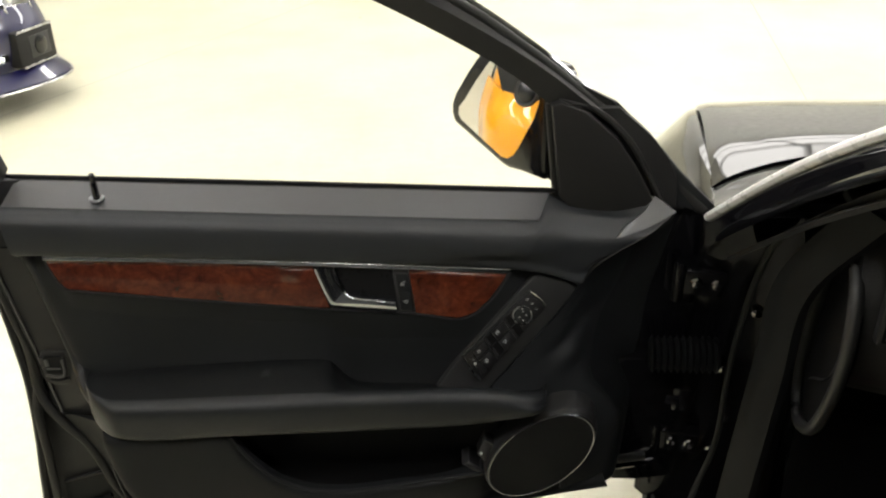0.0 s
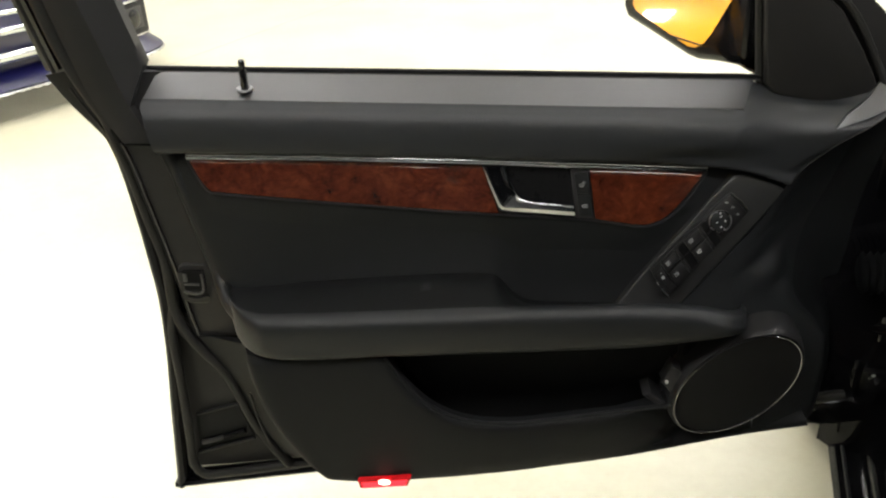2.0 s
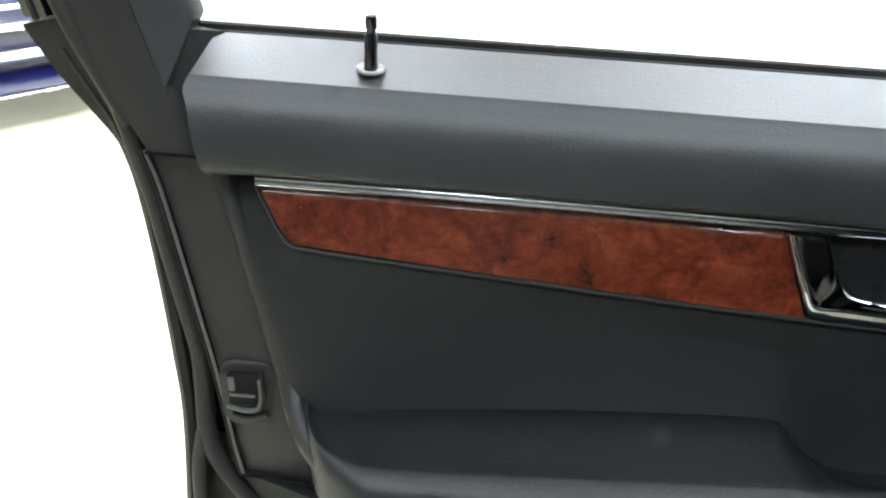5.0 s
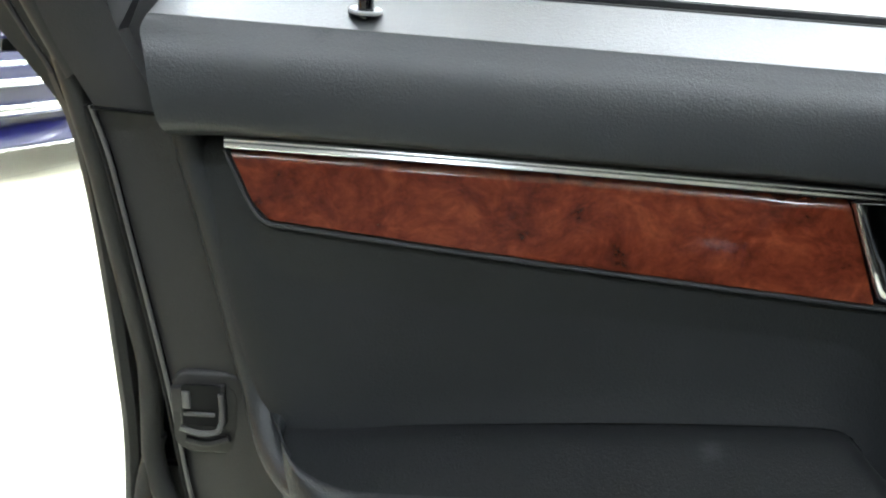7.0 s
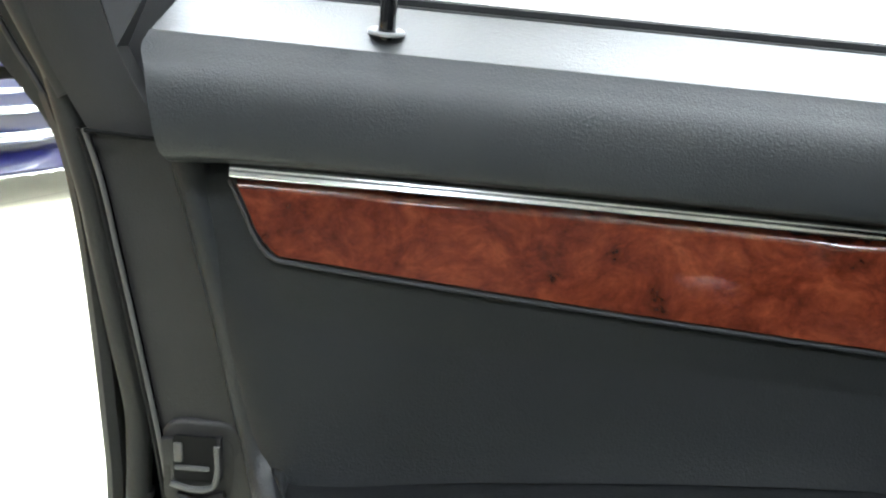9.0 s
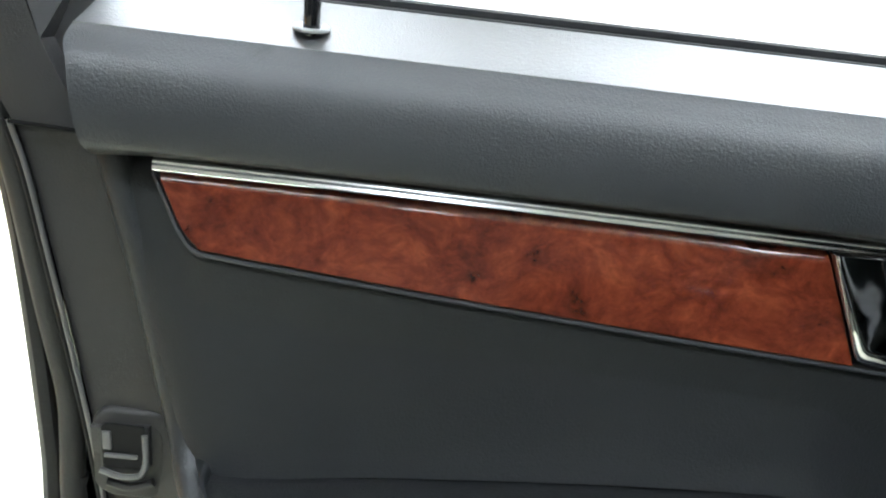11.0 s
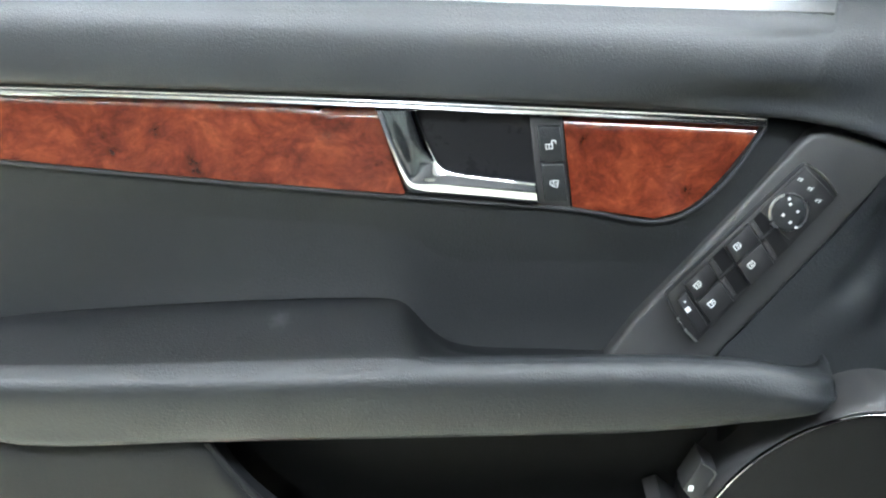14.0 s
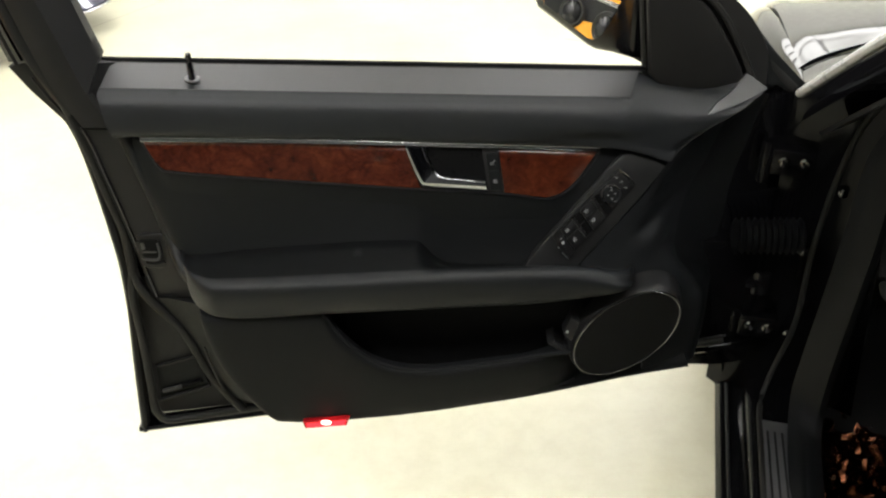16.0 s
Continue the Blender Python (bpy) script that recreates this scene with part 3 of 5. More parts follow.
def panel_row(z_of, y, wrap):
    x0 = float(np.interp(-z_of(-0.38), [-z for _, z in edge], [x for x, _ in edge]))
    row = [(x0 - 0.012, wrap + 0.03, z_of(x0)), (x0 - 0.004, wrap + 0.010, z_of(x0)), (x0 + 0.008, y + 0.4 * (wrap - y), z_of(x0)), (x0 + 0.024, y, z_of(x0))]
    return row + [(x, y, z_of(x)) for x in cx if x > x0 + 0.04] + [(0.44, y + 0.012, z_of(0.44))]


def top_z(x):
    return float(np.interp(x, [p[0] for p in pad_low], [p[2] for p in pad_low]))


# lip that frames the wood from below
lip = [(-0.3523, -0.002, 0.8273), (-0.3436, -0.006, 0.8108), (-0.3346, -0.01, 0.7943), (-0.3235, -0.0145, 0.7831), (-0.3095, -0.0155, 0.7811), (-0.12, -0.0175, 0.7641), (0.076, -0.02, 0.7496), (0.207, -0.019, 0.7398), (0.2755, -0.019, 0.7305), (0.2998, -0.017, 0.7389), (0.3248, -0.011, 0.7605), (0.3523, -0.002, 0.8023)]
panel_rows = []
for f, y in ((0.0, 0.008), (0.04, 0.002), (0.25, -0.006), (0.5, -0.014), (0.75, -0.022), (0.9, -0.028), (1.0, -0.034)):
    panel_rows.append(panel_row(lambda x, f=f: top_z(x) * (1 - f) + back_line(x) * f, y, 0.0))
panel_net = loft(panel_rows, 120, 90)
for row in panel_net:
    for p in row:
        lip_z = float(np.interp(p[0], [q[0] for q in lip], [q[2] for q in lip]))
        lip_y = float(np.interp(p[0], [q[0] for q in lip], [q[1] for q in lip])) + 0.0012
        k = min(1.0, max(0.0, (lip_z + 0.001 - p[2]) / 0.004))
        ends = min(1.0, max(0.0, (p[0] + 0.352) / 0.03)) * min(1.0, max(0.0, (0.352 - p[0]) / 0.03))
        p[1] += min(0.0, lip_y - p[1]) * k * k * (3 - 2 * k) * ends
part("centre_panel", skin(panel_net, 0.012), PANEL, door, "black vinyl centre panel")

# paler vinyl than the panel puts the light along the roll into its colour
part("bolster_edge", pipe([(-0.3805, 0.0105, 0.836), (-0.3685, 0.0060, 0.796), (-0.3515, 0.0010, 0.731), (-0.3415, -0.0040, 0.689), (-0.3310, -0.0120, 0.656), (-0.3220, -0.0270, 0.6365), (-0.3060, -0.0520, 0.6240), (-0.2820, -0.0760, 0.6190), (-0.2500, -0.0850, 0.6170)], 0.0122, 90, 18), ARMV, door)

# armrest
arm_x = (-0.235, -0.08, 0.02, 0.058, 0.070, 0.079, 0.090, 0.100, 0.111, 0.128, 0.18, 0.25, 0.333, 0.385)


def arm_front(x):
    return float(np.interp(x, (-0.28, -0.24, -0.08, 0.09, 0.25, 0.333, 0.375, 0.405), (0.634, 0.631, 0.636, 0.645, 0.651, 0.649, 0.642, 0.630)))


def arm_low(x):
    return float(np.interp(x, (-0.28, -0.24, -0.09, 0.09, 0.25, 0.335, 0.39, 0.41), (0.572, 0.566, 0.571, 0.580, 0.589, 0.600, 0.612, 0.622)))


def arm_row(y, z_of, left):
    x0, y0 = left
    row = [(x0 - 0.028, y0 + 0.075, z_of(x0) + 0.012), (x0 - 0.022, y0 + 0.035, z_of(x0) + 0.008), (x0 - 0.004, y0 + 0.008, z_of(x0) + 0.001), (x0 + 0.03, y, z_of(x0 + 0.03))]
    row += [(x, y, z_of(x)) for x in arm_x if x > x0 + 0.045]
    return row + [(0.402, y + 0.014, z_of(0.404) - 0.001), (0.409, y + 0.040, z_of(0.41) - 0.002)]


arm_rows = [
    arm_row(-0.030, lambda x: back_line(x) - 0.001, (-0.318, -0.03)),
    arm_row(-0.050, lambda x: back_line(x) * 0.9 + arm_front(x) * 0.1, (-0.308, -0.045)),
    arm_row(-0.085, lambda x: arm_front(x) * 0.75 + back_line(x) * 0.25 + 0.004, (-0.292, -0.075)),
    arm_row(-0.104, lambda x: arm_front(x) + 0.003, (-0.284, -0.092)),
    arm_row(-0.113, lambda x: arm_front(x) - 0.004, (-0.281, -0.099)),
    arm_row(-0.117, lambda x: arm_front(x) * 0.75 + arm_low(x) * 0.25, (-0.280, -0.103)),
    arm_row(-0.116, lambda x: arm_front(x) * 0.35 + arm_low(x) * 0.65, (-0.280, -0.103)),
    arm_row(-0.110, lambda x: arm_low(x) + 0.006, (-0.279, -0.099)),
    arm_row(-0.100, lambda x: arm_low(x), (-0.276, -0.092)),
    arm_row(-0.060, lambda x: arm_low(x) + 0.002, (-0.270, -0.060)),
]
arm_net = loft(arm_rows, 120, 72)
# same moulding as the front; the shelf's shade is painted by darker vinyl
part("armrest_top", skin(arm_net[:26], 0.004, (0, 0.5, -0.8)), SHELF, door, "black armrest shelf with a pull recess, shade put into its colour")
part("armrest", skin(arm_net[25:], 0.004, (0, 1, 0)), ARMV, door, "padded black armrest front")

# lower panel with the map pocket
pocket = [(-0.083, 0.568), (-0.068, 0.540), (-0.050, 0.513), (-0.017, 0.479), (0.030, 0.457), (0.09, 0.453), (0.18, 0.466), (0.25, 0.479), (0.315, 0.490)]
upper = [(-0.276, 0.566), (-0.20, 0.568), (-0.135, 0.570)] + pocket + [(0.325, 0.50), (0.335, 0.55), (0.36, 0.575), (0.46, 0.585)]
lower = [(-0.186, 0.316), (-0.165, 0.313), (-0.141, 0.312), (-0.11, 0.314), (-0.08, 0.317), (-0.05, 0.321), (-0.01, 0.327), (0.04, 0.335), (0.09, 0.343), (0.16, 0.357), (0.23, 0.371), (0.30, 0.387), (0.364, 0.401), (0.40, 0.411), (0.45, 0.423), (0.52, 0.437)]


def blend(f, y, squeeze=0.0):
    row = []
    for (ux, uz), (lx, lz) in zip(upper, lower):
        x = ux * (1 - f) + lx * f
        back = min(1.0, max(0.0, (x - 0.285) / 0.05))
        row.append((x, y + 0.034 * back * back * (3 - 2 * back) * min(1.0, max(0.0, (1.0 - f) / 0.2)), uz * (1 - f) + lz * f))
    bow = 0.022 * math.sin(math.pi * min(1.0, f)) * -1.0
    row = [(x + bow * max(0.0, 1 - k / 3), yy, z) for k, (x, yy, z) in enumerate(row)]
    x0, y0, z0 = row[0]
    return [(x0 - 0.016, y + 0.055, z0 + 0.002), (x0 - 0.010, y + 0.018, z0 + 0.001)] + row


low_rows = [blend(-0.004, -0.090), blend(0.0, -0.098), blend(0.035, -0.104), blend(0.2, -0.105), blend(0.5, -0.1), blend(0.8, -0.092), blend(0.96, -0.084), blend(1.0, -0.074)]
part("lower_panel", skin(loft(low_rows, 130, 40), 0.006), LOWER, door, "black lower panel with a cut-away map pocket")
part("pocket_lip", pipe([(x, -0.099, z) for x, z in pocket], 0.0032, 60, 8), PANEL, door)
part("map_pocket", skin(loft([[(-0.12, -0.05, 0.60), (0.1, -0.05, 0.60), (0.33, -0.05, 0.61)], [(-0.12, -0.045, 0.50), (0.1, -0.040, 0.48), (0.33, -0.045, 0.50)], [(-0.08, -0.045, 0.42), (0.1, -0.042, 0.385), (0.33, -0.045, 0.42)], [(-0.07, -0.086, 0.41), (0.1, -0.086, 0.375), (0.33, -0.084, 0.41)]], 30, 20), 0.006), POCKETM, door, "dark felt-lined map pocket")
part("pocket_divider", prism([(0.279, 0.497), (0.312, 0.472), (0.318, 0.479), (0.290, 0.503)], -0.088, -0.05, 0.004, 3), SATIN, door)

# trim return between the lower panel and the shell
ret_a = [(-0.300, -0.052, 0.556), (-0.290, -0.052, 0.534), (-0.277, -0.050, 0.473), (-0.256, -0.046, 0.404), (-0.232, -0.042, 0.328)]
ret_b = [(-0.392, 0.004, 0.535), (-0.366, 0.005, 0.482), (-0.346, 0.004, 0.440), (-0.326, 0.003, 0.374), (-0.286, 0.0, 0.302)]
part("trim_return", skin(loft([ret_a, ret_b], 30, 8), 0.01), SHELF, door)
part("return_seam", pipe([(-0.388, -0.001, 0.534), (-0.35, -0.016, 0.545), (-0.310, -0.034, 0.557)], 0.0015, 20, 6), DEEP, door)
part("return_clip", pipe([(-0.313, -0.026, 0.444), (-0.306, -0.028, 0.40), (-0.294, -0.028, 0.346)], 0.0024, 20, 8), SATIN, door)

# front part of the trim, beside the hinge
front_rows = [
    [(0.457, -0.006, 0.787), (0.465, -0.0045, 0.798), (0.474, -0.003, 0.809), (0.513, -0.003, 0.842), (0.555, 0.002, 0.866), (0.598, 0.031, 0.889)],
    [(0.453, -0.006, 0.776), (0.462, -0.002, 0.785), (0.474, 0.001, 0.796), (0.506, 0.006, 0.822), (0.552, 0.020, 0.848), (0.603, 0.042, 0.874)],
    [(0.424, -0.020, 0.738), (0.430, -0.018, 0.736), (0.438, -0.014, 0.733), (0.462, 0.006, 0.740), (0.530, 0.036, 0.770), (0.596, 0.052, 0.810)],
    [(0.392, -0.032, 0.703), (0.410, -0.029, 0.703), (0.430, -0.022, 0.703), (0.456, 0.000, 0.700), (0.516, 0.034, 0.714), (0.582, 0.054, 0.720)],
    [(0.352, -0.045, 0.657), (0.395, -0.041, 0.662), (0.450, -0.030, 0.668), (0.478, -0.006, 0.660), (0.525, 0.032, 0.657), (0.575, 0.052, 0.650)],
    [(0.325, -0.055, 0.618), (0.395, -0.056, 0.620), (0.468, -0.038, 0.636), (0.497, -0.014, 0.622), (0.535, 0.022, 0.609), (0.569, 0.046, 0.600)],
    [(0.400, -0.074, 0.560), (0.450, -0.068, 0.575), (0.500, -0.046, 0.600), (0.526, -0.026, 0.584), (0.548, 0.008, 0.570), (0.566, 0.034, 0.560)],
    [(0.420, -0.076, 0.500), (0.470, -0.068, 0.530), (0.524, -0.050, 0.573), (0.540, -0.036, 0.560), (0.552, -0.008, 0.545), (0.563, 0.020, 0.530)],
    [(0.440, -0.076, 0.450), (0.480, -0.070, 0.470), (0.528, -0.056, 0.490), (0.541, -0.040, 0.488), (0.551, -0.014, 0.485), (0.559, 0.013, 0.480)],
    [(0.440, -0.074, 0.422), (0.465, -0.071, 0.426), (0.490, -0.068, 0.430), (0.530, -0.052, 0.437), (0.545, -0.020, 0.440), (0.556, 0.010, 0.442)],
]
front_net = loft(front_rows, 60, 80)
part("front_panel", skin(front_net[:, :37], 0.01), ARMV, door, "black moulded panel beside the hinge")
# rest of the same panel; darker vinyl paints the shade of the hollow
part("front_recess_shaded", skin(front_net[:, 36:], 0.01), PANEL, door, "hollow part of the panel beside the hinge, shade put into its colour")
part("front_edge", skin(loft([[p for p in ((0.620, 0.05, 0.885), (0.600, 0.052, 0.81), (0.584, 0.054, 0.72), (0.577, 0.052, 0.65), (0.570, 0.046, 0.60), (0.566, 0.034, 0.56), (0.560, 0.016, 0.49), (0.556, 0.010, 0.435))], [(0.66, 0.085, 0.875), (0.645, 0.09, 0.81), (0.635, 0.092, 0.72), (0.63, 0.09, 0.65), (0.625, 0.085, 0.60), (0.62, 0.075, 0.56), (0.615, 0.06, 0.49), (0.61, 0.055, 0.43)]], 40, 10), 0.006), JAMBP, door, "black painted front edge of the door")
part("foot_filler", prism([(0.585, 0.90), (0.612, 0.925), (0.668, 0.885), (0.715, 0.860), (0.715, 0.78), (0.585, 0.78)], 0.074, 0.082), SEALR, door)
# bright patch on the pad corner, painted with the paler ledge vinyl
part("corner_ledge", skin(loft([[(0.508, -0.003, 0.8615), (0.552, 0.004, 0.8745), (0.601, 0.028, 0.8895)], [(0.522, 0.008, 0.8760), (0.548, 0.024, 0.8900), (0.571, 0.046, 0.9080)]], 20, 6), 0.004), LEDGE_LIT, door, "flat vinyl corner, light put into its paler colour")
part("front_seam", pipe([(0.460, -0.008, 0.787), (0.476, -0.005, 0.8095), (0.514, -0.005, 0.842), (0.556, 0.000, 0.866), (0.599, 0.030, 0.889)], 0.0012, 40, 6), SEALR, door)

part("front_corner", prism([(0.475, 0.400), (0.555, 0.354), (0.600, 0.352), (0.655, 0.362), (0.690, 0.62), (0.530, 0.62)], 0.030, 0.085, 0.004), JAMBP, door, "black painted lower front corner")

# loudspeaker
SPK = Matrix.Translation((0.402, -0.098, 0.526)) @ Euler((0, radians(-46), 0)).to_matrix().to_4x4() @ Euler((radians(90), 0, 0)).to_matrix().to_4x4()


def oval(profile, xf):
    bm = lathe(profile, 72)
    for v in bm.verts:
        v.co.x *= 0.098
        v.co.y *= 0.0605
    bm.transform(xf)
    return bm


speaker = part("speaker_pod", oval([(1.16, -0.075), (1.12, -0.04), (1.075, -0.010), (1.05, -0.001), (1.03, 0.001), (1.0, -0.002), (0.9, -0.004)], SPK), SATIN, door, "oval loudspeaker pod")
part("speaker_grille", oval([(0.985, -0.004), (0.97, 0.0015), (0.7, 0.003), (0.3, 0.0038), (0.02, 0.004)], SPK), MESHG, speaker, "black cloth speaker grille")
ring = bmesh.new()
rr_ = [[ring.verts.new(SPK @ Vector((0.098 * math.cos(a) * (1.0 + 0.013 * math.cos(b)), 0.0605 * math.sin(a) * (1.0 + 0.021 * math.cos(b)), 0.002 + 0.0016 * math.sin(b)))) for b in np.linspace(0, 2 * math.pi, 8, endpoint=False)] for a in np.linspace(0, 2 * math.pi, 96, endpoint=False)]
for i in range(96):
    for k in range(8):
        ring.faces.new((rr_[i][k], rr_[i][(k + 1) % 8], rr_[(i + 1) % 96][(k + 1) % 8], rr_[(i + 1) % 96][k]))
part("speaker_ring", ring, RINGM, speaker, "thin chrome ring")
button = part("boot_button", prism([(0.302, 0.524), (0.314, 0.554), (0.328, 0.543), (0.317, 0.504)], -0.093, -0.07, 0.003), SATIN, door, "boot release button")
part("button_rim", pipe([(0.315, -0.0935, 0.552), (0.326, -0.0935, 0.543), (0.3225, -0.0935, 0.530)], 0.0009, 16, 6), GREYP, button)
part("button_mark", box(0.3085, -0.0937, 0.5265, 0.004, 0.0012, 0.005, 0.0003), ICON, button)

# red courtesy lamp in the lower edge
lamp = part("courtesy_lamp", prism([(-0.141, 0.334), (-0.138, 0.3205), (-0.064, 0.327), (-0.058, 0.3435)], -0.0985, -0.08, 0.002), REDL, door, "lit red courtesy lamp")
part("lamp_light", prism([(-0.135, 0.332), (-0.132, 0.3225), (-0.068, 0.329), (-0.064, 0.3405)], -0.0995, -0.097), REDGLOW, lamp)
part("lamp_bulb", lathe([(0.0005, 0.0), (0.0045, 0.001), (0.0062, 0.003), (0.0045, 0.0045), (0.0005, 0.005)], 20, Matrix.Translation((-0.099, -0.0982, 0.3365)) @ Euler((radians(90), 0, 0)).to_matrix().to_4x4() @ Matrix.Diagonal((1.5, 0.9, 0.8, 1.0))), HOTGLOW, lamp)

# chrome strip, wood and handle
strip = [(-0.351, -0.0045, 0.8325), (-0.2, -0.0045, 0.829), (0.0, -0.0045, 0.8225), (0.2, -0.0045, 0.8145), (0.351, -0.0045, 0.807)]
part("chrome_strip", skin(loft([[(x, y + dy, z + dz) for x, y, z in strip] for dy, dz in ((0.004, 0.0046), (-0.0008, 0.0044), (-0.0020, 0.0028), (-0.0027, 0.0003), (-0.0034, -0.0022), (0.001, -0.0030))], 80, 20), 0.002), STRIPM, door, "thin chrome strip above the wood")


def veneer(top, bottom, left, right, bulge=0.0065, crown=0.0, at=0.0):
    """A lacquered inlay: a cushion between a top and a bottom line, with shaped ends."""
    rows_ = []
    for f in np.linspace(0, 1, 25):
        l = curve(left, 24)[int(round(f * 24))]
        r = curve(right, 24)[int(round(f * 24))]
        t_, b_ = curve(top, 120), curve(bottom, 120)
        row = []
        for k in range(121):
            s = k / 120
            p = t_[k] * (1 - f) + b_[k] * f
            p = p + (1 - s) ** 6 * (l - (t_[0] * (1 - f) + b_[0] * f)) + s**6 * (r - (t_[-1] * (1 - f) + b_[-1] * f))
            p[1] -= bulge * (0.05 + 0.75 * math.sin(0.5 * math.pi * min(1.0, f / 0.085)) + 0.2 * min(1.0, f / 0.5))
            p[1] -= crown * math.exp(-((p[0] - at) / 0.015) ** 2) * math.sin(math.pi * min(1.0, f / 0.4))
            row.append(tuple(p))
        rows_.append(row)
    return skin(np.array(rows_), 0.012)


part("wood_inlay", veneer([(-0.348, -0.001, 0.8285), (-0.15, -0.001, 0.8245), (0.053, -0.001, 0.8175)], [(-0.320, -0.010, 0.7855), (-0.12, -0.012, 0.767), (0.076, -0.015, 0.7525)], [(-0.348, -0.001, 0.8285), (-0.3395, -0.004, 0.812), (-0.331, -0.007, 0.796), (-0.320, -0.010, 0.7855)], [(0.053, -0.001, 0.8175), (0.0645, -0.008, 0.785), (0.076, -0.015, 0.7525)], crown=0.0017, at=0.016), WOOD, door, "glossy red-brown burl wood inlay")
part("wood_inlay", veneer([(0.197, -0.001, 0.8105), (0.27, -0.001, 0.8075), (0.347, -0.001, 0.8035)], [(0.207, -0.013, 0.7425), (0.24, -0.014, 0.738), (0.272, -0.014, 0.7335)], [(0.197, -0.001, 0.8105), (0.202, -0.007, 0.777), (0.207, -0.013, 0.7425)], [(0.347, -0.001, 0.8035), (0.318, -0.007, 0.762), (0.296, -0.012, 0.742), (0.272, -0.014, 0.7335)]), WOOD, door, "glossy red-brown burl wood inlay")
part("wood_gap", pipe([(-0.350, 0.0, 0.827), (-0.3415, -0.003, 0.811), (-0.333, -0.006, 0.7945), (-0.321, -0.009, 0.7835), (-0.308, -0.009, 0.7815), (-0.12, -0.011, 0.7645), (0.076, -0.0135, 0.750), (0.207, -0.0125, 0.740), (0.274, -0.013, 0.731), (0.298, -0.011, 0.739), (0.322, -0.006, 0.760), (0.350, 0.0, 0.803)], 0.0016, 120, 6), SEALR, door)

part("wood_lip", pipe(lip, 0.0015, 120, 8), PAD, door)
part("handle_cup", prism([(0.058, -0.003, 0.816), (0.180, -0.003, 0.813), (0.190, -0.0155, 0.745), (0.082, -0.0155, 0.753)], -0.001, 0.01), CUPM, door, "black handle cup")
outer_rail = [(0.0536, 0.8178), (0.0605, 0.7990), (0.0665, 0.7830), (0.0725, 0.7680), (0.0758, 0.7595), (0.0785, 0.7555), (0.0850, 0.7537), (0.11, 0.7518), (0.14, 0.7496), (0.1795, 0.7462)]
inner_rail = [(0.0850, 0.8168), (0.0895, 0.8035), (0.0935, 0.7930), (0.0975, 0.7850), (0.1010, 0.7785), (0.1055, 0.7740), (0.1110, 0.7715), (0.124, 0.7692), (0.148, 0.7666), (0.1765, 0.7634)]
face_turn = (0.0046, 0.0046, 0.0045, 0.0042, 0.0035, 0.0024, 0.0015, 0.0011, 0.0010, 0.0010)
crease = (0.06, 0.06, 0.07, 0.09, 0.15, 0.30, 0.42, 0.48, 0.51, 0.54)
handle_rows = []
for g, y in ((-1.0, 0.004), (-1.0, -0.0118), (-0.88, -0.0134), (-0.12, -0.0160), (0.06, -0.0165), (0.45, -0.0165), (0.88, -0.0163), (0.96, -0.0159), (0.99, -0.0146), (1.0, -0.0105), (1.0, 0.004)):
    row = []
    for a, b, k, e in zip(outer_rail, inner_rail, crease, face_turn):
        f = k * (1 + g) if g < 0 else k + (1 - k) * g
        z = a[1] * (1 - f) + b[1] * f
        row.append((a[0] * (1 - f) + b[0] * f, y - 0.15 * (0.815 - z) + e * max(0.0, g), z))
    handle_rows.append(row)
part("door_handle", skin(loft(handle_rows, 60, 40), 0.003), HANDLEM, door, "polished chrome pull handle")
block = part("lock_buttons", prism([(0.1715, -0.001, 0.8108), (0.1962, -0.001, 0.8100), (0.2062, -0.013, 0.7410), (0.1805, -0.013, 0.7435)], -0.004, 0.012, 0.001), SATIN, door, "black block with two lock buttons")
for za, zb in ((0.8045, 0.7775), (0.7760, 0.7465)):
    q = lambda z: (0.8105 - z) / 0.069
    poly = [(0.1762 + 0.0095 * q(z), -0.001 - 0.012 * q(z), z) for z in (za, zb)] + [(0.1940 + 0.010 * q(z), -0.001 - 0.012 * q(z), z) for z in (zb, za)]
    part("lock_button", prism(poly, -0.0065, 0.0, 0.0012), PANEL, block)


def bars(specs, xf, d=0.0004):
    """Small white marks: (x, y, width, height, degrees) in the plane of xf."""
    bm = bmesh.new()
    for x, y, w, h, a in specs:
        m = Matrix.Translation((x, y, 0)) @ Euler((0, 0, radians(a))).to_matrix().to_4x4() @ Matrix.Diagonal((w, h, d, 1))
        bmesh.ops.create_cube(bm, size=1, matrix=m)
    bm.transform(xf)
    return bm


def facing(x, y, z, lean=10.0):
    """A plane on the door that faces the cabin: its x along the door, its y up."""
    return Matrix.Translation((x, y, z)) @ Euler((radians(90 - lean), 0, 0)).to_matrix().to_4x4()


def padlock(open_, k=1.1):
    s = [(0, -0.0021, 0.0048, 0.0005, 0), (0, 0.0012, 0.0048, 0.0005, 0), (-0.0022, -0.0005, 0.0005, 0.0036, 0), (0.0022, -0.0005, 0.0005, 0.0036, 0), (0, -0.0005, 0.0006, 0.0016, 0)]
    o = 0.0032 if open_ else 0.0
    s += [(-0.0013 + o, 0.0022, 0.0005, 0.0020, 0), (0.0013 + o, 0.0022, 0.0005, 0.0020, 0), (o, 0.0034, 0.0028, 0.0005, 0)]
    return [(x * k, y * k, w * k, h * k, a) for x, y, w, h, a in s]


part("lock_icon", bars(padlock(True), facing(0.1870, -0.0123, 0.7900) @ Euler((0, 0, radians(6))).to_matrix().to_4x4()), ICON, block)
part("lock_icon", bars(padlock(False), facing(0.1925, -0.0175, 0.7610) @ Euler((0, 0, radians(80))).to_matrix().to_4x4()), ICON, block)

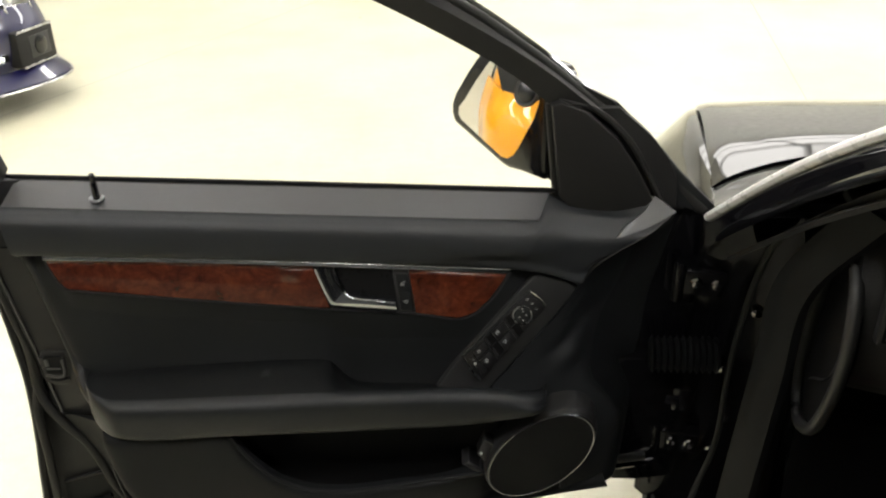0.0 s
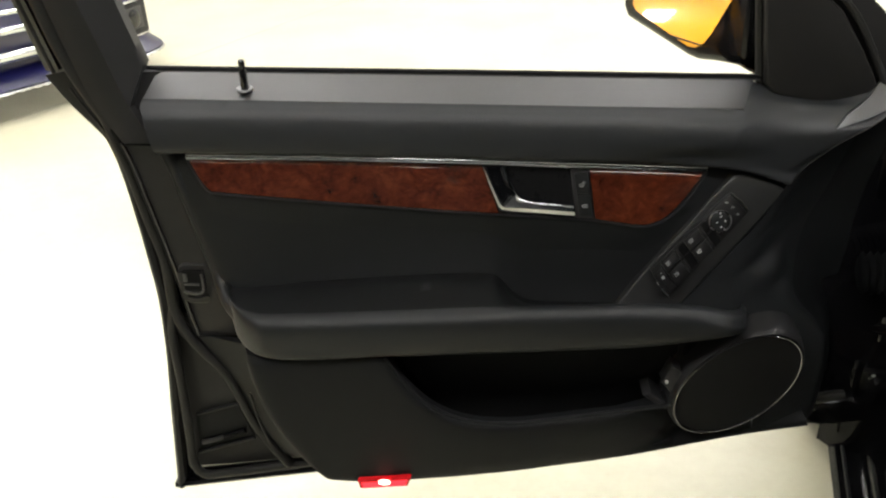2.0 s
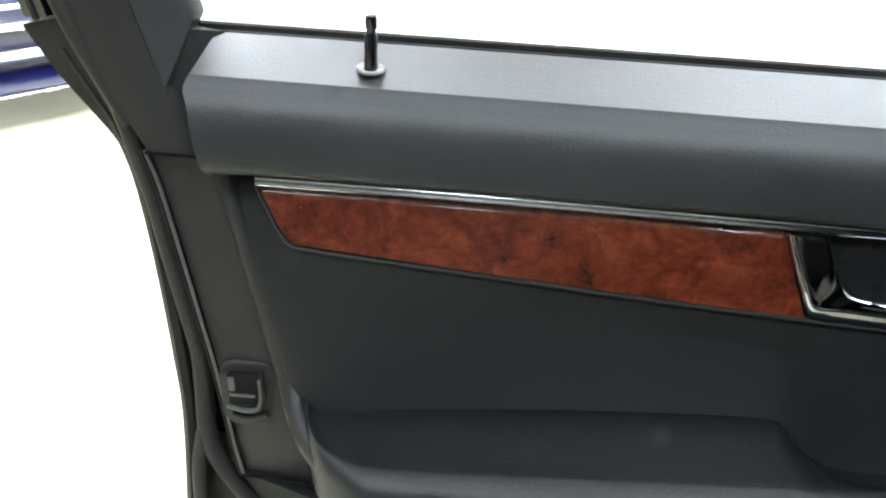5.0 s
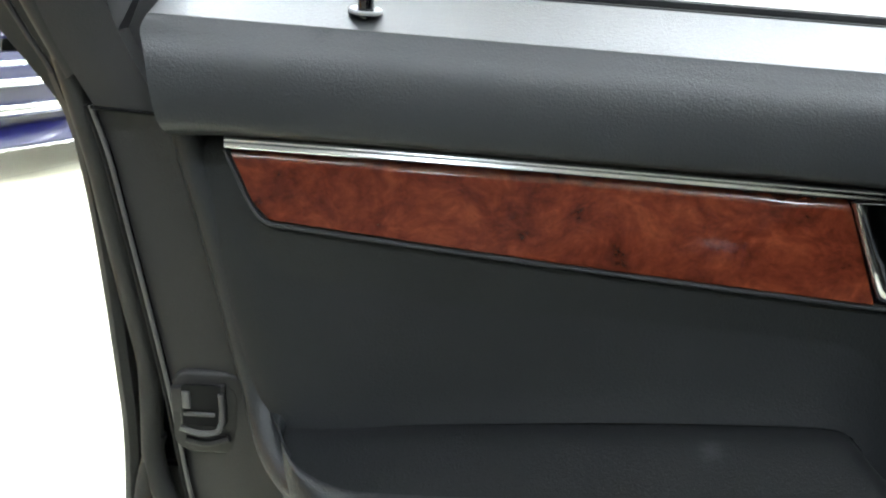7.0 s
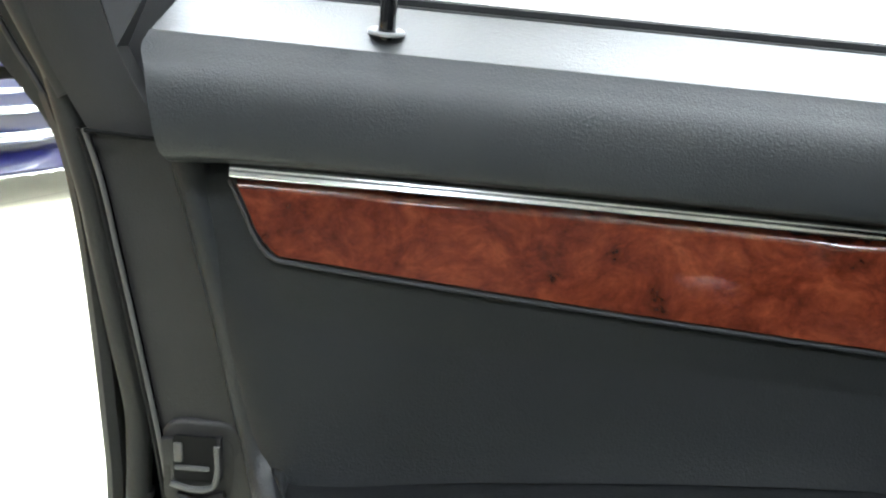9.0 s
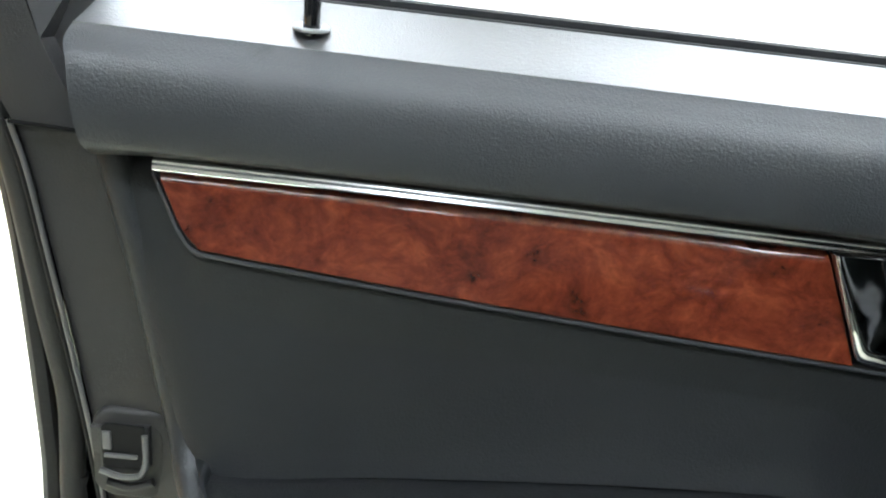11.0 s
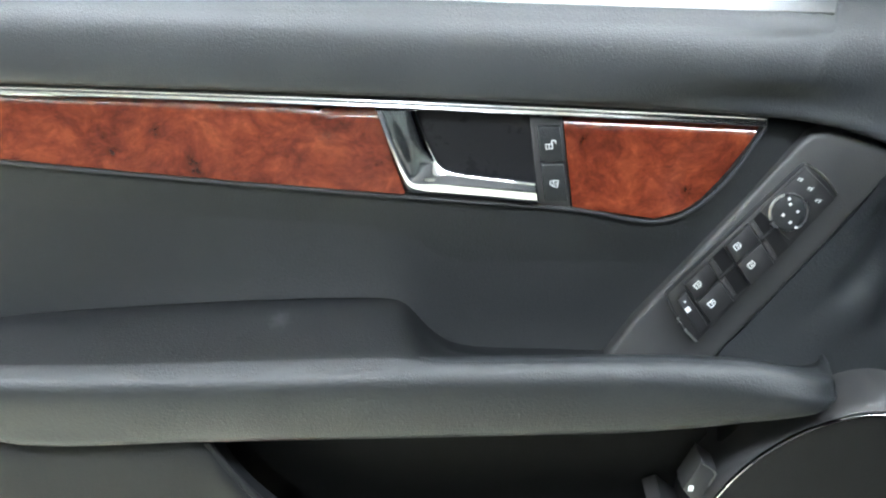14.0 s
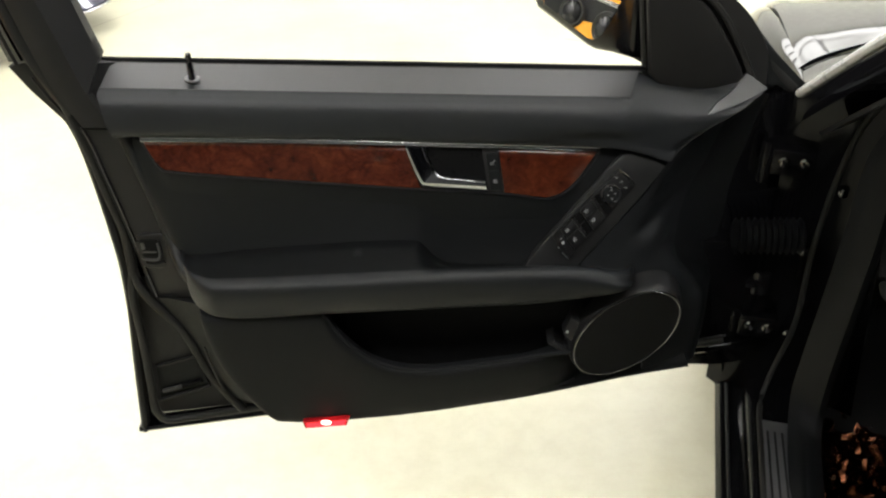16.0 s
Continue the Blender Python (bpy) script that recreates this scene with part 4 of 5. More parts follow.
# switch plate and module, lying along a slant
plate = [(0.238, -0.046, 0.619), (0.262, -0.036, 0.652), (0.30, -0.026, 0.696), (0.34, -0.016, 0.745), (0.375, -0.009, 0.788), (0.386, -0.007, 0.7985), (0.400, -0.007, 0.8005), (0.440, -0.009, 0.789), (0.4545, -0.010, 0.780), (0.450, -0.012, 0.771), (0.40, -0.030, 0.712), (0.35, -0.046, 0.655), (0.312, -0.056, 0.611), (0.30, -0.058, 0.609)]
part("switch_plate", prism(plate, 0.0, 0.03, 0.004, 3), PLATE, door, "dark grey switch plate")
A = Vector((0.0945, 0.034, 0.1225)).normalized()
B = Vector((0.030, -0.010, -0.041))
B = (B - A * B.dot(A)).normalized()
N = A.cross(B).normalized()
if N.y > 0:
    N = -N
SW = Matrix.Translation((0.3455, -0.0335, 0.7085)) @ Matrix(((A.x, B.x, N.x), (A.y, B.y, N.y), (A.z, B.z, N.z))).to_4x4() @ Matrix.Translation((0.0036, -0.001, 0.0)) @ Euler((0, 0, radians(7.2))).to_matrix().to_4x4() @ Matrix.Diagonal((0.955, 0.80, 1.0, 1.0))


def on_module(poly, h0, h1, bevel=0.0):
    """A plate on the module: outline in (along, across), from height h0 up to h1."""
    bm = bmesh.new()
    a = [bm.verts.new((x, y, h1)) for x, y in poly]
    b = [bm.verts.new((x, y, h0)) for x, y in poly]
    face = bm.faces.new(a)
    bm.faces.new(b[::-1])
    for i in range(len(a)):
        bm.faces.new((a[i], b[i], b[(i + 1) % len(a)], a[(i + 1) % len(a)]))
    bmesh.ops.recalc_face_normals(bm, faces=bm.faces)
    if bevel:
        bmesh.ops.bevel(bm, geom=list(face.edges), offset=bevel, segments=2, profile=0.5, affect="EDGES")
    bm.transform(SW)
    return bm


ends = [(-0.0735, -0.0290), (-0.0790, -0.0120), (-0.0825, 0.0090), (-0.0830, 0.0262), (-0.0800, 0.0275), (0.0735, 0.0165), (0.0768, 0.0140), (0.0785, -0.0060), (0.0775, -0.0280), (0.0755, -0.0295)]
module = part("switch_module", on_module(ends, -0.004, 0.0040, 0.0012), SWITCHM, door, "black window switch module")


def quad(name, x0, x1, y0, y1, h0, h1, skew=0.0, bevel=0.0, material=SWITCHM, label=""):
    """A block on the module between two lines across it; skew leans its ends."""
    s0, s1 = -skew * y0, -skew * y1
    return part(name, on_module([(x0 + s0, y0), (x1 + s0, y0), (x1 + s1, y1), (x0 + s1, y1)], h0, h1, bevel), material, module, label)


quad("lock_out_button", -0.0735, -0.0640, -0.0185, 0.0225, 0.003, 0.0058, 0.16, 0.001)
for x0 in (-0.0618, -0.0178):
    for y0, y1 in ((-0.0262, -0.0055), (-0.0045, 0.0205)):
        quad("window_switch", x0, x0 + 0.0262, y0, y1, 0.003, 0.0086, 0.16, 0.0022, SWITCHM)
        # no hollow here: a low black plate paints the well's shade
        quad("finger_well_shade", x0 + 0.0268, x0 + 0.0432, y0 + 0.0008, y1 - 0.0008, 0.003, 0.0046, 0.16, 0.0, WELLM, "flat black plate painted as the shade of a finger well")
        quad("well_step", x0 + 0.0268, x0 + 0.0312, y0 + 0.0020, y1 - 0.0020, 0.0042, 0.0062, 0.16, 0.001, SATIN)
quad("mirror_panel", 0.0262, 0.0745, -0.0272, 0.0150, 0.003, 0.0054, 0.0, 0.001)
KX, KY = 0.0405, -0.0066
part("mirror_knob", lathe([(0.0140, 0.005), (0.0140, 0.0072), (0.0122, 0.0084), (0.004, 0.0078), (0.0005, 0.0078)], 36, SW @ Matrix.Translation((KX, KY, 0)) @ Matrix.Diagonal((1.0, 1.19, 1.0, 1.0))), PANEL, module, "round mirror adjuster")
ringb = bmesh.new()
rk = [[ringb.verts.new(SW @ Vector((KX + (0.0148 + 0.0012 * math.cos(b)) * math.cos(a), KY + 1.19 * (0.0148 + 0.0012 * math.cos(b)) * math.sin(a), 0.0062 + 0.0010 * math.sin(b)))) for b in np.linspace(0, 2 * math.pi, 6, endpoint=False)] for a in np.linspace(0, 2 * math.pi, 40, endpoint=False)]
for i in range(40):
    for k in range(6):
        ringb.faces.new((rk[i][k], rk[i][(k + 1) % 6], rk[(i + 1) % 40][(k + 1) % 6], rk[(i + 1) % 40][k]))
part("knob_ring", ringb, SILVER, module, "chrome knob ring")
part("knob_arrow", bars([(KX + x, KY + y, 0.0021, 0.0024, 0) for x, y in ((0.0052, -0.0058), (0.0052, 0.0046), (-0.0046, -0.0030), (-0.0046, 0.0074), (0.0075, -0.0105), (-0.0040, 0.0150))], SW @ Matrix.Translation((0, 0, 0.0086))), ICON, module)
part("end_trim", pipe([tuple(SW @ Vector(p)) for p in ((0.0770, -0.0285, 0.0045), (0.0795, -0.0080, 0.0052), (0.0775, 0.0140, 0.0052))], 0.0011, 20, 6), SILVER, module, "chrome end trim")
part("end_trim", pipe([tuple(SW @ Vector(p)) for p in ((-0.0805, -0.0060, 0.0045), (-0.0832, 0.0100, 0.0050), (-0.0836, 0.0262, 0.0050))], 0.0010, 20, 6), SILVER, module, "chrome end trim")


def window_icon(x, y, h):
    z = SW @ Matrix.Translation((x, y, h)) @ Euler((0, 0, radians(-90))).to_matrix().to_4x4()
    return bars([(0, -0.0024, 0.0056, 0.0007, 0), (-0.0026, -0.0004, 0.0007, 0.0042, 0), (0.0026, 0.0004, 0.0007, 0.0052, 0), (0.0007, 0.0030, 0.0042, 0.0007, 0), (-0.0020, 0.0022, 0.0022, 0.0007, 45), (0, 0.0, 0.0036, 0.0006, 0), (0.0004, 0.0013, 0.0030, 0.0005, 0)], z)


for x0, y0 in ((-0.0506, -0.0170), (-0.0532, 0.0066), (-0.0067, -0.0180), (-0.0091, 0.0050)):
    part("window_icon", window_icon(x0, y0, 0.0089), ICON, module)
part("lock_out_icon", bars([(-0.0700, -0.0040, 0.0042, 0.0052, 10), (-0.0672, -0.0120, 0.0014, 0.0016, 0)], SW @ Matrix.Translation((0, 0, 0.0061))), ICON, module)
for x0, yy in ((0.0651, -0.0225), (0.0659, -0.0092), (0.0640, 0.0050)):
    part("mirror_icon", bars([(x0, yy, 0.0034, 0.0007, 60), (x0, yy + 0.0017, 0.0034, 0.0007, 0), (x0 - 0.0013, yy - 0.0012, 0.0026, 0.0007, 0)], SW @ Matrix.Translation((0, 0, 0.0057))), ICON, module)

# window frame
def lean(pts):
    """The rear post stands a little further back above the waist line."""
    return [(x - 0.025 * min(1.0, max(0.0, (z - 0.85) / 0.07)) * min(1.0, max(0.0, (-0.2 - x) / 0.15)), y, z) for x, y, z in pts]




def band(pts_a, pts_b, y, thick, n=70):
    a = [(x, yy + y, z) for x, yy, z in pts_a]
    b = [(x, yy + y, z) for x, yy, z in pts_b]
    return skin(loft([a, b], n, 6), thick)


b1 = lean([(-0.379, 0.04, 0.950), (-0.395, 0.04, 1.01), (-0.414, 0.04, 1.087), (-0.44, 0.035, 1.19), (-0.458, 0.03, 1.30)])
b2 = lean([(-0.3925, 0.002, 0.8485), (-0.402, 0.004, 0.900), (-0.420, 0.008, 0.98), (-0.452, 0.010, 1.087), (-0.49, 0.012, 1.20), (-0.53, 0.014, 1.31)])
b3 = lean([(-0.437, -0.001, 0.851), (-0.447, 0.002, 0.90), (-0.463, 0.006, 0.97), (-0.494, 0.010, 1.087), (-0.529, 0.012, 1.20), (-0.565, 0.014, 1.31)])
b2u = b2[1:]
part("rear_post_inner", skin(loft([b1, b2u], 40, 6), 0.02), SATIN, door, "charcoal plastic on the rear window post")
part("rear_post", skin(loft([b2, [(x, y - 0.004, z) for x, y, z in [((p[0] + q[0]) / 2, p[1], (p[2] + q[2]) / 2) for p, q in zip(b2, b3)]], b3], 40, 8), 0.03), HARD, door, "charcoal plastic on the rear window post")
part("post_seal", pipe(lean([(-0.445, 0.012, 0.87), (-0.470, 0.014, 0.96), (-0.505, 0.018, 1.087), (-0.54, 0.02, 1.20), (-0.575, 0.022, 1.31)]), 0.010, 60, 10), SEALR, door, "black rubber post seal")
b4 = lean([(-0.513, 0.03, 0.945), (-0.530, 0.03, 1.018), (-0.548, 0.03, 1.09), (-0.580, 0.03, 1.20), (-0.61, 0.03, 1.31)])
b5 = lean([(-0.468, 0.026, 0.945), (-0.490, 0.026, 1.018), (-0.512, 0.026, 1.09), (-0.545, 0.026, 1.20), (-0.58, 0.026, 1.31)])
part("post_cover", skin(loft([b5, b4], 40, 6), 0.015), BLACKP, door, "black gloss outer post cover")
part("post_foot", skin(loft([[(-0.425, 0.012, 0.865), (-0.36, 0.048, 0.865)], [(-0.440, 0.018, 0.944), (-0.385, 0.050, 0.936)]], 8, 8), 0.015), SATIN, door)
part("post_bead", pipe(lean([(-0.497, 0.020, 0.945), (-0.515, 0.020, 1.018), (-0.533, 0.02, 1.09), (-0.595, 0.02, 1.31)]), 0.003, 40, 6), SEALR, door)
part("post_seam", pipe([(-0.4375, -0.006, 0.8515), (-0.415, -0.004, 0.8500), (-0.393, -0.002, 0.8480)], 0.0013, 20, 6), DEEP, door)
part("shell_shoulder", skin(loft([lean([(-0.514, 0.026, 0.940), (-0.496, 0.026, 0.900), (-0.484, 0.026, 0.871), (-0.474, 0.026, 0.846), (-0.466, 0.026, 0.82)]), lean([(-0.46, 0.024, 0.95), (-0.446, 0.024, 0.90), (-0.436, 0.024, 0.87), (-0.428, 0.024, 0.84), (-0.42, 0.024, 0.82)])], 24, 6), 0.03), SEALR, door)

fa = lean([(0.414, 0.058, 1.040), (0.34, 0.056, 1.098), (0.153, 0.050, 1.199), (0.0, 0.04, 1.268), (-0.2, 0.028, 1.332), (-0.38, 0.02, 1.345), (-0.458, 0.03, 1.30)])
fb = lean([(0.470, 0.045, 1.045), (0.375, 0.045, 1.115), (0.195, 0.04, 1.215), (0.02, 0.03, 1.290), (-0.2, 0.018, 1.355), (-0.40, 0.012, 1.37), (-0.53, 0.014, 1.31)])
fc = lean([(0.478, 0.055, 1.043), (0.392, 0.055, 1.108), (0.235, 0.05, 1.208), (0.04, 0.04, 1.300), (-0.2, 0.025, 1.372), (-0.42, 0.02, 1.385), (-0.563, 0.016, 1.32)])
part("front_frame_inner", skin(loft([fa, fb], 60, 6), 0.02), SATIN, door, "charcoal plastic on the front window frame")
part("front_frame", skin(loft([fb, fc], 60, 6), 0.02), HARD, door, "black front window frame")
outer = [(0.668, 0.066, 0.860), (0.615, 0.066, 0.912), (0.568, 0.066, 0.966), (0.512, 0.066, 1.014), (0.452, 0.066, 1.060), (0.392, 0.066, 1.108), (0.272, 0.062, 1.189), (0.08, 0.05, 1.290), (-0.2, 0.035, 1.380), (-0.43, 0.03, 1.40), (-0.59, 0.03, 1.33)]
part("frame_seal", pipe(outer, 0.010, 90, 10), SEALR, door, "black rubber frame seal")
part("frame_seal_outer", pipe([(x + 0.004, y + 0.012, z + 0.005) for x, y, z in outer], 0.008, 90, 8), BLACKP, door)

# sail panel in the front corner, with its rim
sail = [(0.424, 0.908), (0.405, 1.052), (0.418, 1.058), (0.456, 1.044), (0.507, 1.000), (0.541, 0.950), (0.560, 0.918), (0.569, 0.897), (0.54, 0.889), (0.51, 0.882), (0.47, 0.885), (0.44, 0.893)]
part("sail_panel", prism(sail, 0.040, 0.065, 0.004, 3), HARD, door, "black triangular sail panel")
part("sail_backing", prism([(0.424, 0.900), (0.410, 1.048), (0.43, 1.085), (0.505, 1.048), (0.570, 0.985), (0.60, 0.94), (0.61, 0.884), (0.51, 0.880)], 0.064, 0.074), SEALR, door)
part("sail_rim", pipe([(0.416, 0.052, 1.055), (0.465, 0.050, 1.046), (0.520, 0.048, 1.000), (0.556, 0.048, 0.945), (0.582, 0.048, 0.897)], 0.005, 40, 8), HARD, door)
part("frame_foot", skin(loft([[(0.47, 0.048, 1.045), (0.525, 0.048, 1.0), (0.562, 0.048, 0.945), (0.590, 0.048, 0.893)], [(0.505, 0.052, 1.045), (0.565, 0.052, 0.992), (0.598, 0.052, 0.940), (0.606, 0.052, 0.885)]], 30, 8), 0.02), HARD, door)
part("frame_foot_outer", skin(loft([[(0.505, 0.056, 1.045), (0.565, 0.056, 0.992), (0.600, 0.056, 0.940), (0.608, 0.056, 0.885)], [(0.495, 0.062, 1.052), (0.567, 0.062, 0.985), (0.625, 0.062, 0.925), (0.690, 0.062, 0.865)]], 30, 8), 0.02), PANEL, door)
part("run_channel", pipe([(0.422, 0.058, 0.905), (0.412, 0.06, 0.98), (0.403, 0.06, 1.05)], 0.006, 30, 8), SEALR, door)

# door mirror
MC = Vector((0.345, 0.175, 1.0))
MN = Vector((-0.8, -0.6, 0.09)).normalized()
MT = Vector((-MN.y, MN.x, 0.0)).normalized()
MU = MN.cross(MT)
if MU.z < 0:
    MU = -MU
MIR = Matrix.Translation(MC) @ Matrix(((MT.x, MU.x, MN.x), (MT.y, MU.y, MN.y), (MT.z, MU.z, MN.z))).to_4x4()
GLASS_LINE = [(-0.030, 0.074), (-0.045, 0.055), (-0.062, 0.032), (-0.086, -0.004), (-0.098, -0.018), (-0.098, -0.030), (-0.090, -0.038), (0.018, -0.070), (0.032, -0.069), (0.045, -0.060), (0.055, -0.046), (0.083, 0.012), (0.090, 0.040), (0.080, 0.074), (0.0, 0.080)]
HOUSE_LINE = [(-0.052, 0.088), (-0.068, 0.072), (-0.088, 0.046), (-0.117, 0.002), (-0.124, -0.018), (-0.122, -0.036), (-0.112, -0.050), (0.016, -0.084), (0.034, -0.086), (0.065, -0.082), (0.110, -0.080), (0.117, -0.066), (0.106, 0.045), (0.092, 0.078), (0.078, 0.088)]


def mirror_slab(line, h0, h1, bevel, scale=1.0):
    bm = bmesh.new()
    a = [bm.verts.new((x * scale, y * scale, h1)) for x, y in line]
    b = [bm.verts.new((x * scale, y * scale, h0)) for x, y in line]
    f = bm.faces.new(a)
    bm.faces.new(b[::-1])
    for i in range(len(a)):
        bm.faces.new((a[i], b[i], b[(i + 1) % len(a)], a[(i + 1) % len(a)]))
    bmesh.ops.recalc_face_normals(bm, faces=bm.faces)
    if bevel:
        bmesh.ops.bevel(bm, geom=list(f.edges), offset=bevel, segments=3, profile=0.5, affect="EDGES")
    bm.transform(MIR)
    return bm


mirror = part("door_mirror", mirror_slab(HOUSE_LINE, -0.06, 0.008, 0.010), GLOSSY, door, "black door mirror reflecting a yellow car")
part("mirror_glass", mirror_slab(GLASS_LINE, 0.004, 0.0095, 0.0), MIRROR, mirror, "mirror glass")
part("mirror_back", mirror_slab(HOUSE_LINE, -0.085, -0.055, 0.0, 0.62), BLACKP, mirror)
part("mirror_arm", skin(loft([[(0.37, 0.20, 0.935), (0.42, 0.13, 0.925), (0.46, 0.06, 0.935)], [(0.38, 0.17, 0.922), (0.425, 0.10, 0.905), (0.45, 0.058, 0.898)], [(0.40, 0.21, 0.92), (0.44, 0.14, 0.90), (0.48, 0.07, 0.90)]], 20, 12), 0.02, (0.3, 0.3, 0.3)), GLOSSY, mirror)

# ---- the car that the door belongs to ----
CAR_O = Vector((0.62, 0.06, 0.0))
CF, CS = Vector((0.246, 0.969, 0)).normalized(), Vector((0.969, -0.246, 0)).normalized()
CARX = Matrix.Translation(CAR_O) @ Matrix(((CS.x, CF.x, 0), (CS.y, CF.y, 0), (0, 0, 1))).to_4x4()
car = thing("black_car", (1.4, -0.6, FLOOR_Z), "glossy black saloon car with its front door open", "car")


def carpart(name, bm, material, label="", parent=None):
    return part(name, bm, material, parent or car, label, CARX)


# fender and bonnet
fender_rows = []
for v, crest, uo in ((0.02, 0.878, 0.0), (0.2, 0.876, -0.004), (0.45, 0.858, -0.012), (0.7, 0.812, -0.010), (0.88, 0.756, 0.01), (1.05, 0.665, 0.06), (1.2, 0.49, 0.16)):
    low = 0.30 if v < 0.2 else 0.62 - 0.5 * (v - 0.62) ** 2
    flare = 0.045 * math.exp(-((v - 0.62) / 0.28) ** 2)
    fender_rows.append([(uo + 0.012 - flare, v, low), (uo - 0.012 - flare, v, (low + crest) / 2), (uo - 0.006 - 0.8 * flare, v, crest - 0.085), (uo + 0.016, v, crest - 0.022), (uo + 0.034, v, crest - 0.004), (uo + 0.050, v, crest)])
carpart("fender", skin(loft(fender_rows, 30, 50), 0.004, (0.6, 0, -0.6)), BLACKP, "glossy black front fender")
bonnet_rows = []
for v, z, dz in ((0.10, 0.898, 0.035), (0.3, 0.890, 0.045), (0.55, 0.866, 0.05), (0.78, 0.818, 0.05), (0.95, 0.760, 0.045), (1.12, 0.655, 0.03)):
    uo = -0.012 if v < 0.9 else 0.10 * (v - 0.9) / 0.22
    back = 0.12 * max(0.0, (0.55 - v) / 0.45)
    bonnet_rows.append([(0.057 + uo, v, z - 0.020), (0.075 + uo, v + back * 0.15, z - 0.012), (0.13 + uo, v + back * 0.6, z - 0.006), (0.22 + uo, v + back, z + 0.004), (0.40, v + back * 1.2, z + 0.020), (0.85, v + back * 1.5, z + dz), (1.30, v + back * 1.2, z + 0.018), (1.50, v + back * 0.6, z - 0.006), (1.60, v, z - 0.03)])
carpart("bonnet", skin(loft(bonnet_rows, 60, 40), 0.006, (0, 0, -1)), BLACKP, "glossy black bonnet")
carpart("bonnet_gap", pipe([(0.051, 0.06, 0.872), (0.047, 0.25, 0.870), (0.040, 0.45, 0.852), (0.042, 0.7, 0.806), (0.062, 0.88, 0.750)], 0.0034, 40, 6), SEALR)
carpart("bonnet_rear_gap", pipe([(0.052, 0.090, 0.880), (0.075, 0.112, 0.884), (0.13, 0.162, 0.888), (0.22, 0.208, 0.896), (0.40, 0.232, 0.910), (0.85, 0.268, 0.926)], 0.0030, 60, 6), SEALR)
carpart("cowl", skin(loft([[(0.050, 0.085, 0.880), (0.075, 0.108, 0.886), (0.13, 0.158, 0.890), (0.22, 0.204, 0.898), (0.40, 0.228, 0.912), (0.85, 0.264, 0.928), (1.6, 0.11, 0.870)], [(0.046, 0.02, 0.886), (0.085, 0.04, 0.896), (0.15, 0.05, 0.910), (0.25, 0.06, 0.925), (0.42, 0.07, 0.936), (0.85, 0.09, 0.950), (1.59, 0.02, 0.90)], [(0.046, -0.03, 0.892), (0.10, -0.04, 0.935), (0.17, -0.04, 0.942), (0.27, -0.03, 0.948), (0.44, -0.01, 0.956), (0.85, 0.02, 0.966), (1.58, -0.04, 0.925)]], 50, 14), 0.012, (0, 0, -1)), BLACKP, "glossy black cowl panel")
carpart("wiper", pipe([(0.30, 0.05, 0.935), (0.55, 0.0, 0.972), (0.95, -0.03, 0.995)], 0.007, 40, 6), SEALR, "black wiper arm")
# windscreen and front pillar
pil = [(0.047, -0.020, 0.876), (0.075, -0.10, 0.944), (0.115, -0.22, 1.040), (0.160, -0.34, 1.128), (0.215, -0.50, 1.225), (0.270, -0.70, 1.305)]
carpart("front_pillar", skin(loft([[(u - 0.012, v - 0.02, z - 0.03) for u, v, z in pil], [(u - 0.006, v + 0.01, z + 0.004) for u, v, z in pil], [(u + 0.05, v + 0.035, z + 0.010) for u, v, z in pil]], 40, 12), 0.012, (0.4, -0.4, -0.4)), BLACKP, "black front pillar")
carpart("pillar_moulding", pipe([(u - 0.010, v, z + 0.004) for u, v, z in pil], 0.0068, 50, 8), MOULD, "bright moulding along the pillar")
carpart("pillar_trim", skin(loft([[(u + 0.02, v - 0.05, z - 0.035) for u, v, z in pil], [(u + 0.08, v - 0.005, z - 0.02) for u, v, z in pil]], 40, 8), 0.01, (0.4, -0.4, -0.4)), DASH, "charcoal inner pillar trim")
glass = mat("windscreen_glass", (0.02, 0.025, 0.025), 0.02, coat=0.3)
carpart("windscreen", skin(loft([[(0.13, -0.03, 0.922), (0.85, 0.03, 0.955), (1.57, -0.03, 0.922)], [(0.23, -0.34, 1.138), (0.85, -0.27, 1.170), (1.47, -0.34, 1.138)], [(0.33, -0.70, 1.310), (0.85, -0.64, 1.340), (1.37, -0.70, 1.310)]], 30, 20), 0.005, (0, 0.4, -1)), glass, "dark reflecting windscreen")
# roof, far side, rear: the closed rest of the body
carpart("roof", skin(loft([[(0.27, -0.68, 1.308), (0.85, -0.62, 1.348), (1.43, -0.68, 1.308)], [(0.26, -1.3, 1.385), (0.85, -1.3, 1.415), (1.44, -1.3, 1.385)], [(0.30, -2.1, 1.33), (0.85, -2.15, 1.36), (1.40, -2.1, 1.33)]], 24, 20), 0.03, (0, 0, -1)), BLACKP, "black roof")
side_rows = []
for v, w in ((-1.22, 0.0), (-1.7, 0.0), (-2.2, 0.02), (-2.7, 0.05), (-3.1, 0.14)):
    side_rows.append([(0.03 + w, v, 0.16), (0.01 + w, v, 0.45), (0.01 + w, v, 0.72), (0.05 + w, v, 0.90), (0.12 + w, v, 0.93)])
carpart("rear_side", skin(loft(side_rows, 20, 24), 0.02, (1, 0, 0)), BLACKP, "black rear door and wing")
carpart("rear_glass", skin(loft([[(0.10, -1.24, 0.92), (0.12, -1.9, 0.94), (0.22, -2.45, 0.95)], [(0.27, -1.30, 1.36), (0.28, -1.9, 1.35), (0.31, -2.15, 1.31)]], 20, 10), 0.006, (1, 0, 0)), glass, "dark side glass")
